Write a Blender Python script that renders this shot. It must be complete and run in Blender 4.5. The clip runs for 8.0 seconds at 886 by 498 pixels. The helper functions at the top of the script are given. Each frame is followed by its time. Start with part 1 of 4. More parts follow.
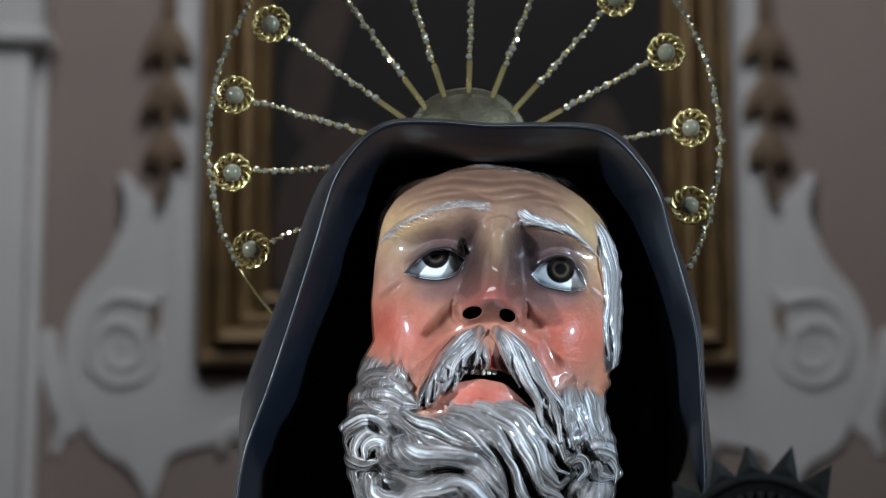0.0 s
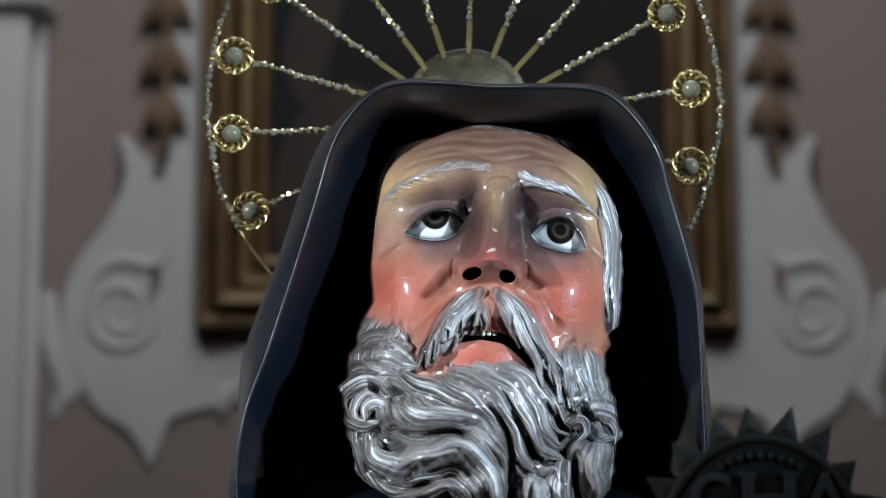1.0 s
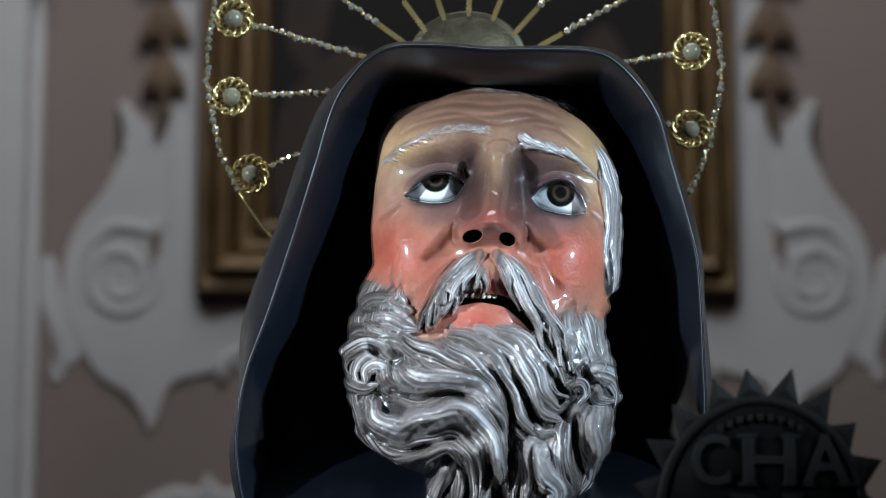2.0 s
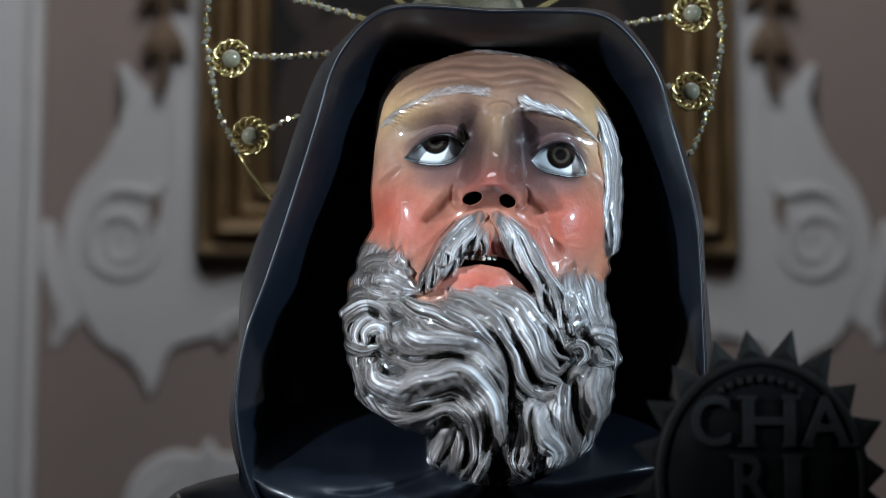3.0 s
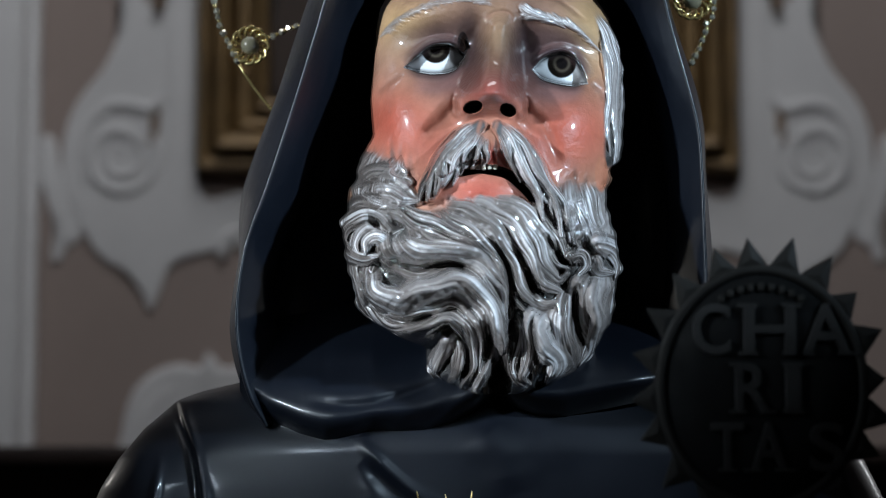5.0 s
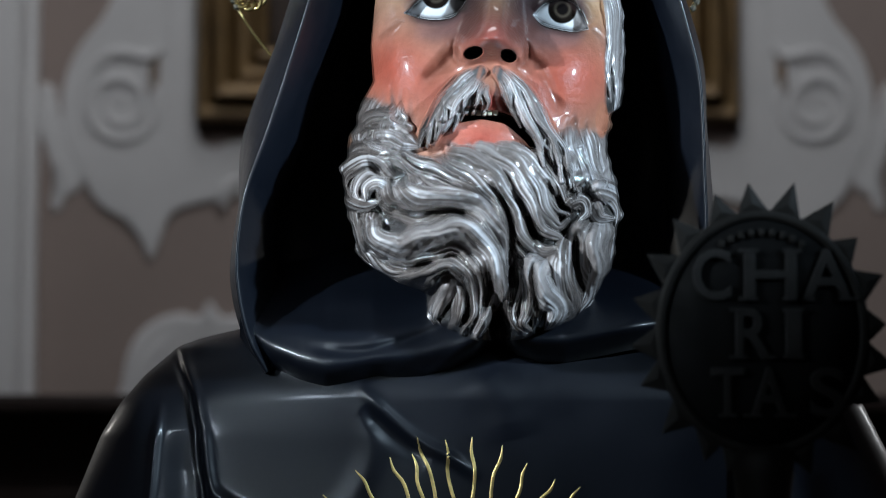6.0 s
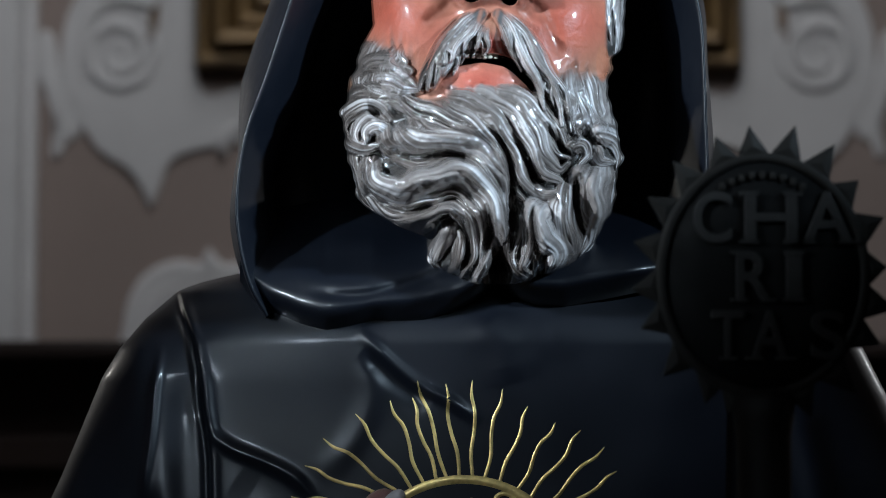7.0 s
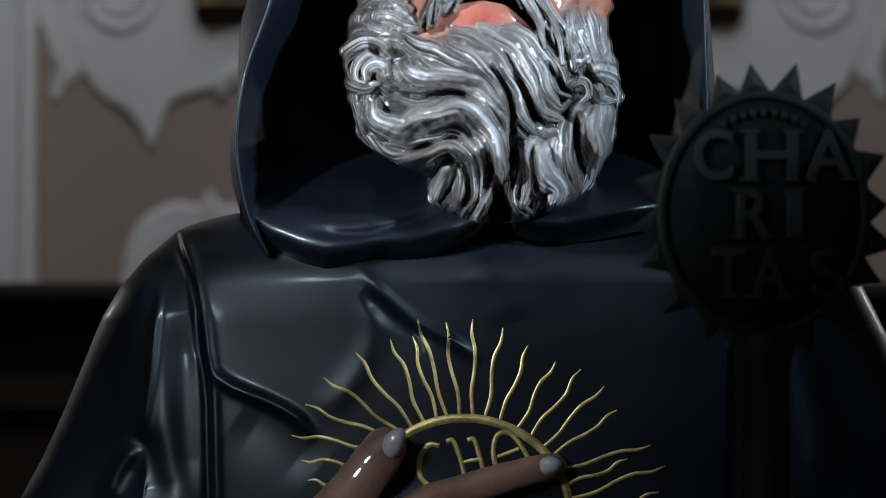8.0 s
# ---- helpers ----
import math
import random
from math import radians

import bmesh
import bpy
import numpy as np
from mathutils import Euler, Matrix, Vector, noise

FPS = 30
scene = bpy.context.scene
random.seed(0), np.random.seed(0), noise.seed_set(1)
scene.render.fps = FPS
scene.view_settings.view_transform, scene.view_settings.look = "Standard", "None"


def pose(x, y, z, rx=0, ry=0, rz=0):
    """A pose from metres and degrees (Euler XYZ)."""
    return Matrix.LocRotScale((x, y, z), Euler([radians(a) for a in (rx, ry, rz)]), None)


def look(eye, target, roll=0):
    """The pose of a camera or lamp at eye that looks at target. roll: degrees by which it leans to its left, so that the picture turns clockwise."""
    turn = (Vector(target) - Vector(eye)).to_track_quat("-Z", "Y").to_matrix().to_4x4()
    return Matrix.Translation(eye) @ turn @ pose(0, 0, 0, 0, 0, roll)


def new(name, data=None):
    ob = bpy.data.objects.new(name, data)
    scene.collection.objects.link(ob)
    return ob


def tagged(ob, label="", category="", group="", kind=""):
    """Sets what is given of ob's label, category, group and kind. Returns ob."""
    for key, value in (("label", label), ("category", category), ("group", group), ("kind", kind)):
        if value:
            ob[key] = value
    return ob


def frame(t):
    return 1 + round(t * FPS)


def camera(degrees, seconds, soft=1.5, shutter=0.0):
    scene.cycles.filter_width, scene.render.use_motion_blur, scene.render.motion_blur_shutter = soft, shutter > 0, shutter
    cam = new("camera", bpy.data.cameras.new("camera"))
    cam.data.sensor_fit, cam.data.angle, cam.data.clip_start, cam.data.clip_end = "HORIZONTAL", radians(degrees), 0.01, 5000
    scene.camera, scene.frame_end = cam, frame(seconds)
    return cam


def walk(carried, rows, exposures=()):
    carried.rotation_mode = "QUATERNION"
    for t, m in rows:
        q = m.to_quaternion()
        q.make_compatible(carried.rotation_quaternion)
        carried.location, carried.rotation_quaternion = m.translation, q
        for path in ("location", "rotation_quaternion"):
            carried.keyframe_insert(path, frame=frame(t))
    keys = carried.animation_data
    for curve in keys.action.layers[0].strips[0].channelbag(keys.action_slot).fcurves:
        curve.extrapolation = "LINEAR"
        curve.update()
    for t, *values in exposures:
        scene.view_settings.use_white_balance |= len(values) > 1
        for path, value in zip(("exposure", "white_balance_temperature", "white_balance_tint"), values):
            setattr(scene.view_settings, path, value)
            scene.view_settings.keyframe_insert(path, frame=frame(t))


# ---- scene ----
# The camera stands on a tripod and tilts down; its lens sits ahead of the tilting head.
cam = camera(22.18, 8.0, soft=0.7)
EYE = 1.5
ROWS = [
    (0.0, 0.0, 0.0, 0.0, 0.0, 10.3118),
    (0.5, 0.0, 0.0008, -0.0010, -0.0017, 9.8548),
    (1.0, 0.0, 0.0015, -0.0020, -0.0030, 9.4123),
    (1.5, -0.0001, 0.0022, -0.0029, -0.0040, 8.9771),
    (3.0, -0.0001, 0.0044, -0.0058, -0.0049, 7.6738),
    (3.5, -0.0001, 0.0051, -0.0069, -0.0045, 7.2010),
    (4.0, -0.0002, 0.0059, -0.0080, -0.0037, 6.6921),
    (4.5, -0.0002, 0.0068, -0.0092, -0.0026, 6.1574),
    (6.0, -0.0003, 0.0095, -0.0134, 0.0029, 4.3442),
    (6.5, -0.0003, 0.0104, -0.0149, 0.0055, 3.6958),
    (7.0, -0.0003, 0.0114, -0.0164, 0.0084, 3.0451),
    (7.5, -0.0003, 0.0124, -0.0181, 0.0116, 2.3438),
    (8.0, -0.0003, 0.0133, -0.0198, 0.0152, 1.6364),
]
walk(cam, [(t, pose(x, y, EYE + z, 90 + pitch, 0, yaw)) for t, x, y, z, yaw, pitch in ROWS])
# A long lens, focused on the face.
cam.data.dof.use_dof = True
cam.data.dof.focus_distance = 1.41
cam.data.dof.aperture_fstop = 6.0

# ---- light ----
world = bpy.data.worlds.new("church_air")
world.use_nodes = True
world.node_tree.nodes["Background"].inputs[0].default_value = (0.75, 0.85, 1.0, 1)
world.node_tree.nodes["Background"].inputs[1].default_value = 0.032
scene.world = world


def lamp(name, eye, target, watts, size, colour):
    data = bpy.data.lights.new(name, "AREA")
    data.shape, data.size, data.energy, data.color = "DISK", size, watts, colour
    ob = new(name, data)
    ob.matrix_world = look(eye, target)
    return ob


def spot(name, eye, target, watts, cone, blend, radius, colour):
    data = bpy.data.lights.new(name, "SPOT")
    data.energy, data.spot_size, data.spot_blend, data.shadow_soft_size, data.color = watts, radians(cone), blend, radius, colour
    ob = new(name, data)
    ob.matrix_world = look(eye, target)
    return ob


# Two small spotlights on the face, two grazing the sleeves from behind, an unseen one added to brighten the chest, and
# unseen discs standing in for the dim light of chapel and nave.
spot("spotlight_right", (1.45, 0.15, 2.33), (0.035, 1.36, 1.755), 275, 17.0, 0.85, 0.045, (0.62, 0.82, 1.0))
spot("spotlight_left", (-1.5, 0.3, 2.12), (0.02, 1.36, 1.72), 235, 18, 0.7, 0.05, (0.74, 0.88, 1.0))
spot("spotlight_side", (-1.45, 2.95, 1.95), (-0.25, 1.45, 1.5), 4.5, 28, 0.6, 0.03, (1.0, 0.97, 0.92))
spot("spotlight_side_far", (1.6, 2.95, 1.95), (0.3, 1.45, 1.5), 5, 26, 0.6, 0.03, (0.95, 0.97, 1.0))
spot("chest_fill_spot", (-0.95, -0.5, 2.0), (-0.11, 1.35, 1.22), 190, 13.0, 0.6, 0.26, (0.70, 0.85, 1.0))
lamp("chapel_light", (-0.4, -0.9, 5.0), (0.0, 1.4, 1.45), 3.5, 3.2, (0.80, 0.91, 1.0))
lamp("nave_light", (0.0, 2.1, 3.5), (0.0, 3.6, 1.15), 19, 1.5, (0.93, 0.95, 1.0))


# ---- materials ----
def material(name, colour, rough, metal=0.0, spread=0.25, scale=12.0, bump=0.05, grain=90.0, coat=0.0, attribute=""):
    mat = bpy.data.materials.new(name)
    mat.use_nodes = True
    nodes, links = mat.node_tree.nodes, mat.node_tree.links
    bsdf = nodes["Principled BSDF"]
    bsdf.inputs["Metallic"].default_value = metal
    bsdf.inputs["Coat Weight"].default_value = coat
    bsdf.inputs["Coat Roughness"].default_value = 0.06 if coat > 0.5 else 0.16
    bsdf.inputs["Coat IOR"].default_value = 1.85
    where = nodes.new("ShaderNodeTexCoord")
    large, fine = nodes.new("ShaderNodeTexNoise"), nodes.new("ShaderNodeTexNoise")
    large.inputs["Scale"].default_value, large.inputs["Detail"].default_value = scale, 6
    fine.inputs["Scale"].default_value, fine.inputs["Detail"].default_value = grain, 4
    for n in (large, fine):
        links.new(where.outputs["Object"], n.inputs["Vector"])
    both = nodes.new("ShaderNodeMath")
    both.operation = "MULTIPLY_ADD"
    links.new(fine.outputs["Fac"], both.inputs[0])
    both.inputs[1].default_value = 0.35
    links.new(large.outputs["Fac"], both.inputs[2])
    tone = nodes.new("ShaderNodeMapRange")
    tone.inputs["From Min"].default_value, tone.inputs["From Max"].default_value = 0.35, 1.0
    tone.inputs["To Min"].default_value, tone.inputs["To Max"].default_value = 1 - spread, 1 + spread
    links.new(both.outputs[0], tone.inputs["Value"])
    mix = nodes.new("ShaderNodeVectorMath")
    mix.operation = "SCALE"
    if attribute:
        paint = nodes.new("ShaderNodeAttribute")
        paint.attribute_name = attribute
        links.new(paint.outputs["Color"], mix.inputs[0])
    else:
        mix.inputs[0].default_value = colour
    links.new(tone.outputs["Result"], mix.inputs["Scale"])
    links.new(mix.outputs[0], bsdf.inputs["Base Color"])
    gloss = nodes.new("ShaderNodeMapRange")
    gloss.inputs["From Min"].default_value, gloss.inputs["From Max"].default_value = 0.35, 1.0
    gloss.inputs["To Min"].default_value, gloss.inputs["To Max"].default_value = rough * 0.75, min(1, rough * 1.3)
    links.new(both.outputs[0], gloss.inputs["Value"])
    links.new(gloss.outputs["Result"], bsdf.inputs["Roughness"])
    if bump:
        rise = nodes.new("ShaderNodeBump")
        rise.inputs["Strength"].default_value, rise.inputs["Distance"].default_value = bump, 0.002
        links.new(fine.outputs["Fac"], rise.inputs["Height"])
        links.new(rise.outputs["Normal"], bsdf.inputs["Normal"])
    return mat


PAINT = material("varnished_paint", (0.5, 0.3, 0.2), 0.42, spread=0.26, scale=55, bump=0.3, grain=300, coat=1.0, attribute="paint")
HAIR = material("varnished_hair", (0.3, 0.3, 0.3), 0.2, spread=0.18, scale=60, bump=0.4, grain=260, coat=1.0, attribute="paint")
PAINT.node_tree.nodes["Principled BSDF"].inputs["Specular IOR Level"].default_value = 0.2
EYE_GLASS = material("glass_eye", (0.5, 0.5, 0.5), 0.06, spread=0.04, scale=40, bump=0.0, attribute="paint")
EYE_GLASS.node_tree.nodes["Principled BSDF"].inputs["Specular IOR Level"].default_value = 0.35
ROBE = material("black_lacquered_wood", (0.0030, 0.0044, 0.0080), 0.40, spread=0.3, scale=14, bump=0.02, grain=160, coat=0.10)
ROBE.node_tree.nodes["Principled BSDF"].inputs["Specular IOR Level"].default_value = 0.36
GILT = material("gold_leaf", (0.66, 0.49, 0.19), 0.42, metal=0.75, spread=0.6, scale=60, bump=0.25, grain=400)
GOLD = material("polished_gold", (0.66, 0.50, 0.21), 0.24, metal=0.85, spread=0.2, scale=60, bump=0.05, grain=300)
BRASS = material("worn_brass", (0.065, 0.053, 0.032), 0.5, metal=0.7, spread=0.55, scale=55, bump=0.3, grain=420)
PEARL = material("pearl", (0.19, 0.17, 0.115), 0.12, spread=0.08, scale=60, bump=0.0, coat=0.6)
IRON = material("blackened_metal", (0.011, 0.0098, 0.0085), 0.6, metal=0.35, spread=0.5, scale=45, bump=0.15, grain=240)
IRON_DARK = material("sooty_metal", (0.0025, 0.0025, 0.0025), 0.75, metal=0.2, spread=0.5, scale=60, bump=0.12, grain=260)
IRON.node_tree.nodes["Principled BSDF"].inputs["Specular IOR Level"].default_value = 0.25
IRON_DARK.node_tree.nodes["Principled BSDF"].inputs["Specular IOR Level"].default_value = 0.15
IRON_LETTER = material("rubbed_metal", (0.0095, 0.0085, 0.008), 0.6, metal=0.3, spread=0.6, scale=70, bump=0.3, grain=300)
PLASTER = material("beige_plaster", (0.33, 0.265, 0.235), 0.85, spread=0.12, scale=3.5, bump=0.15, grain=60)
STUCCO = material("white_stucco", (0.66, 0.655, 0.65), 0.8, spread=0.10, scale=6, bump=0.12, grain=80)
GILT_OLD = material("aged_gilt_wood", (0.17, 0.105, 0.04), 0.45, metal=0.35, spread=0.5, scale=16, bump=0.3, grain=90)
CANVAS = material("dark_oil_painting", (0.0115, 0.0098, 0.0095), 0.95, spread=0.85, scale=5.5, bump=0.1, grain=120)
UMBER = material("dull_brown_oil", (0.05, 0.036, 0.029), 0.95, spread=0.6, scale=9, bump=0.1, grain=120)
HUSK = material("tarnished_gilt_stucco", (0.19, 0.128, 0.08), 0.6, metal=0.2, spread=0.5, scale=30, bump=0.3, grain=120)
WOOD = material("dark_walnut", (0.020, 0.010, 0.0075), 0.75, spread=0.4, scale=9, bump=0.2, grain=70)
STONE = material("worn_stone", (0.2, 0.18, 0.16), 0.7, spread=0.2, scale=4, bump=0.2, grain=50)

glass = bpy.data.materials.new("cut_crystal")
glass.use_nodes = True
glass_bsdf = glass.node_tree.nodes["Principled BSDF"]
glass_bsdf.inputs["Base Color"].default_value = (0.62, 0.57, 0.45, 1)
glass_bsdf.inputs["Roughness"].default_value = 0.06
glass_bsdf.inputs["Metallic"].default_value = 0.75


# ---- shapes ----
def part(name, bm, mat, parent, label="", smooth=True):
    """Links a bmesh as one mesh object under a thing or a part."""
    mesh = bpy.data.meshes.new(name)
    bm.to_mesh(mesh)
    bm.free()
    mesh.materials.append(mat)
    for p in mesh.polygons:
        p.use_smooth = smooth
    ob = new(name, mesh)
    ob.parent = parent
    return tagged(ob, label)


def box(x0, x1, y0, y1, z0, z1, bevel=0.0):
    bm = bmesh.new()
    bmesh.ops.create_cube(bm, size=1, matrix=Matrix.Translation(((x0 + x1) / 2, (y0 + y1) / 2, (z0 + z1) / 2)) @ Matrix.Diagonal((x1 - x0, y1 - y0, z1 - z0, 1)))
    if bevel:
        bmesh.ops.bevel(bm, geom=bm.edges[:], offset=bevel, segments=2, profile=0.5, affect="EDGES")
    return bm


def spline(pts, per=8, closed=False):
    """A smooth line through points of any dimension (Catmull-Rom)."""
    p = np.array(pts, float)
    p = np.vstack([p[-1], p, p[0], p[1]]) if closed else np.vstack([2 * p[0] - p[1], p, 2 * p[-1] - p[-2]])
    out = []
    for i in range(len(p) - 3):
        a, b, c, d = p[i : i + 4]
        for t in np.arange(per) / per:
            out.append(0.5 * (2 * b + (c - a) * t + (2 * a - 5 * b + 4 * c - d) * t * t + (3 * b - a - 3 * c + d) * t**3))
    if not closed:
        out.append(p[-2])
    return np.array(out)


def tube(bm, line, radii, sides=8, flat=1.0):
    """A swept tube along a line of 3D points."""
    rings, last = [], None
    for i, p in enumerate(line):
        way = Vector(line[min(i + 1, len(line) - 1)] - line[max(i - 1, 0)]).normalized()
        side = way.cross(Vector((0, 1, 0)))
        side = side.normalized() if side.length > 1e-4 else Vector((1, 0, 0))
        up = side.cross(way)
        r = radii[i] if hasattr(radii, "__len__") else radii
        rings.append([bm.verts.new(Vector(p) + side * (r * math.cos(a)) + up * (flat * r * math.sin(a))) for a in np.arange(sides) * 2 * math.pi / sides])
    for a, b in zip(rings, rings[1:]):
        for k in range(sides):
            bm.faces.new((a[k], a[(k + 1) % sides], b[(k + 1) % sides], b[k]))
    bm.faces.new(rings[0][::-1])
    bm.faces.new(rings[-1])
    bmesh.ops.recalc_face_normals(bm, faces=bm.faces[:])


def relief(bm, outline, y, depth, bevel):
    """A plate with a smooth outline (x, z) that stands depth proud of the plane y, with a sloped, softened edge."""
    pts = np.array(outline)
    ahead, back = np.roll(pts, -1, 0), np.roll(pts, 1, 0)
    way = ahead - back
    normal = np.stack([way[:, 1], -way[:, 0]], 1)
    normal /= np.linalg.norm(normal, axis=1)[:, None] + 1e-9
    area = np.sum(pts[:, 0] * ahead[:, 1] - ahead[:, 0] * pts[:, 1])
    normal *= -1 if area > 0 else 1
    loops = []
    for inward, rise in ((0, 0), (0, 0.55), (0.35, 0.85), (1.0, 1.0)):
        q = pts + normal * inward * bevel
        loops.append([bm.verts.new((x, y - rise * depth, z)) for x, z in q])
    n = len(pts)
    for a, b in zip(loops, loops[1:]):
        for k in range(n):
            bm.faces.new((a[k], a[(k + 1) % n], b[(k + 1) % n], b[k]))
    top = bm.faces.new(loops[-1])
    bmesh.ops.triangulate(bm, faces=[top])
    bmesh.ops.recalc_face_normals(bm, faces=bm.faces[:])


# ---- the church behind ----
WALL = 3.6
CX = 0.0395  # the middle of the painting and its stucco


def setting(name, bm, mat, label, category):
    ob = part(name, bm, mat, None, label, smooth=False)
    return tagged(ob, label, category, kind="structure")


setting("floor", box(-3.2, 3.2, -3.0, 3.6, -0.12, 0.0), STONE, "worn grey stone floor of the church", "floor")
setting("wall_altar", box(-3.2, 3.2, WALL, WALL + 0.3, 0.0, 5.6), PLASTER, "beige painted plaster wall behind the statue", "wall")
setting("wall_left", box(-3.5, -3.2, -3.0, 3.6, 0.0, 5.6), PLASTER, "plain beige plaster side wall", "wall")
setting("wall_right", box(3.2, 3.5, -3.0, 3.6, 0.0, 5.6), PLASTER, "plain beige plaster side wall", "wall")
setting("wall_back", box(-3.2, 3.2, -3.3, -3.0, 0.0, 5.6), PLASTER, "plain beige plaster wall facing the altar", "wall")
setting("ceiling", box(-3.5, 3.5, -3.3, 3.9, 5.6, 5.8), PLASTER, "plain pale plaster ceiling", "ceiling")

# Pilaster with a moulded capital.
pilaster = tagged(new("pilaster"), "pale grey stucco pilaster with a moulded capital", "pilaster", kind="structure")
part("shaft", box(-1.05, -0.662, WALL - 0.09, WALL, 0.0, 2.47, 0.006), STUCCO, pilaster)
part("shaft_fillet", box(-0.662, -0.645, WALL - 0.04, WALL, 0.0, 2.47, 0.004), STUCCO, pilaster)
part("capital_band", box(-1.07, -0.632, WALL - 0.115, WALL, 2.47, 2.50, 0.008), STUCCO, pilaster)
part("capital", box(-1.06, -0.645, WALL - 0.10, WALL, 2.50, 2.72, 0.008), STUCCO, pilaster)
part("capital_lip", box(-1.09, -0.625, WALL - 0.13, WALL, 2.72, 2.76, 0.01), STUCCO, pilaster)

# Painting in a stepped gilt frame.
painting = tagged(new("painting"), "dark old oil painting in wide stepped gilt frame", "painting")
painting.location = (CX, WALL, 1.962)
HALF, TALL = 0.432, 1.35


def moulding(name, inset, width, proud, mat):
    """One step of the frame, four mitred strips in one band."""
    bm = bmesh.new()
    x0, x1, a, b = HALF - inset, HALF - inset - width, inset, inset + width
    def ring(half, low, high, y):
        return [bm.verts.new(c) for c in ((-half, y, low), (half, y, low), (half, y, high), (-half, y, high))]
    loops = [ring(x0, a, TALL - a, 0), ring(x0, a, TALL - a, -proud * 0.6), ring(x0 - width * 0.3, a + width * 0.3, TALL - a - width * 0.3, -proud), ring(x1 + width * 0.25, b - width * 0.25, TALL - b + width * 0.25, -proud * 0.92), ring(x1, b, TALL - b, -proud * 0.55), ring(x1, b, TALL - b, 0)]
    for p, q in zip(loops, loops[1:]):
        for k in range(4):
            bm.faces.new((p[k], p[(k + 1) % 4], q[(k + 1) % 4], q[k]))
    bmesh.ops.recalc_face_normals(bm, faces=bm.faces[:])
    return part(name, bm, mat, painting, smooth=False)


moulding("outer_moulding", 0.0, 0.026, 0.05, GILT_OLD)
moulding("middle_moulding", 0.026, 0.034, 0.075, GILT_OLD)
moulding("flat_band", 0.06, 0.032, 0.04, GILT_OLD)
moulding("inner_moulding", 0.092, 0.024, 0.055, GILT_OLD)
part("canvas", box(-0.32, 0.32, -0.02, -0.008, 0.10, 1.25), CANVAS, painting, "blackened canvas with dim brown figures", smooth=False)
bm = bmesh.new()
relief(bm, spline([(-0.30, 0.45), (-0.24, 0.62), (-0.17, 0.74), (-0.14, 0.70), (-0.20, 0.55), (-0.25, 0.36)], 6, True), -0.0205, 0.001, 0.01)
part("painted_form", bm, UMBER, painting)
bm = bmesh.new()
relief(bm, spline([(-0.30, 0.12), (-0.16, 0.20), (-0.12, 0.33), (-0.2, 0.40), (-0.30, 0.30)], 6, True), -0.0205, 0.001, 0.01)
part("painted_form", bm, UMBER, painting)


for outline in ([(-0.08, 0.62), (-0.03, 0.78), (0.06, 0.80), (0.03, 0.66)], [(0.10, 0.70), (0.16, 0.86), (0.24, 0.78), (0.19, 0.66)], [(-0.27, 0.80), (-0.20, 0.95), (-0.11, 0.90), (-0.18, 0.78)], [(0.14, 0.30), (0.22, 0.44), (0.27, 0.33), (0.22, 0.22)]):
    bm = bmesh.new()
    relief(bm, spline(outline, 6, True), -0.0205, 0.001, 0.012)
    part("painted_form", bm, UMBER, painting)


def w(u, v):
    """A place on the altar wall from the stucco's own drawing: across from its middle and down, in thousandths of about a metre."""
    return ((u - 827) * 0.000905, 2.284 - 0.000915 * v)


def stucco(name, side, pieces, tubes, label):
    """A stucco ornament of raised plates and rolled ridges; side 1 or -1 mirrors it."""
    bm = bmesh.new()
    for pts, proud, soft in pieces:
        relief(bm, [(CX + side * x, z) for x, z in spline([w(*p) for p in pts], 5, True)], WALL, proud, soft)
    for pts, r in tubes:
        line = np.array([(CX + side * x, WALL - 0.008, z) for x, z in spline([w(*p) for p in pts], 5)])
        tube(bm, line, [r * (0.45 + 0.55 * math.sin(math.pi * min(1, 0.15 + k / len(line)))) for k in range(len(line))], 8)
    return tagged(part(name, bm, STUCCO, None, smooth=False), label, "stucco ornament", kind="structure")


def spiral(u, v, r0, r1, turns, begin):
    n = int(turns * 10)
    return [(u + (r0 + (r1 - r0) * k / n) * math.cos(begin + 2 * math.pi * turns * k / n), v + (r0 + (r1 - r0) * k / n) * math.sin(begin + 2 * math.pi * turns * k / n)) for k in range(n + 1)]


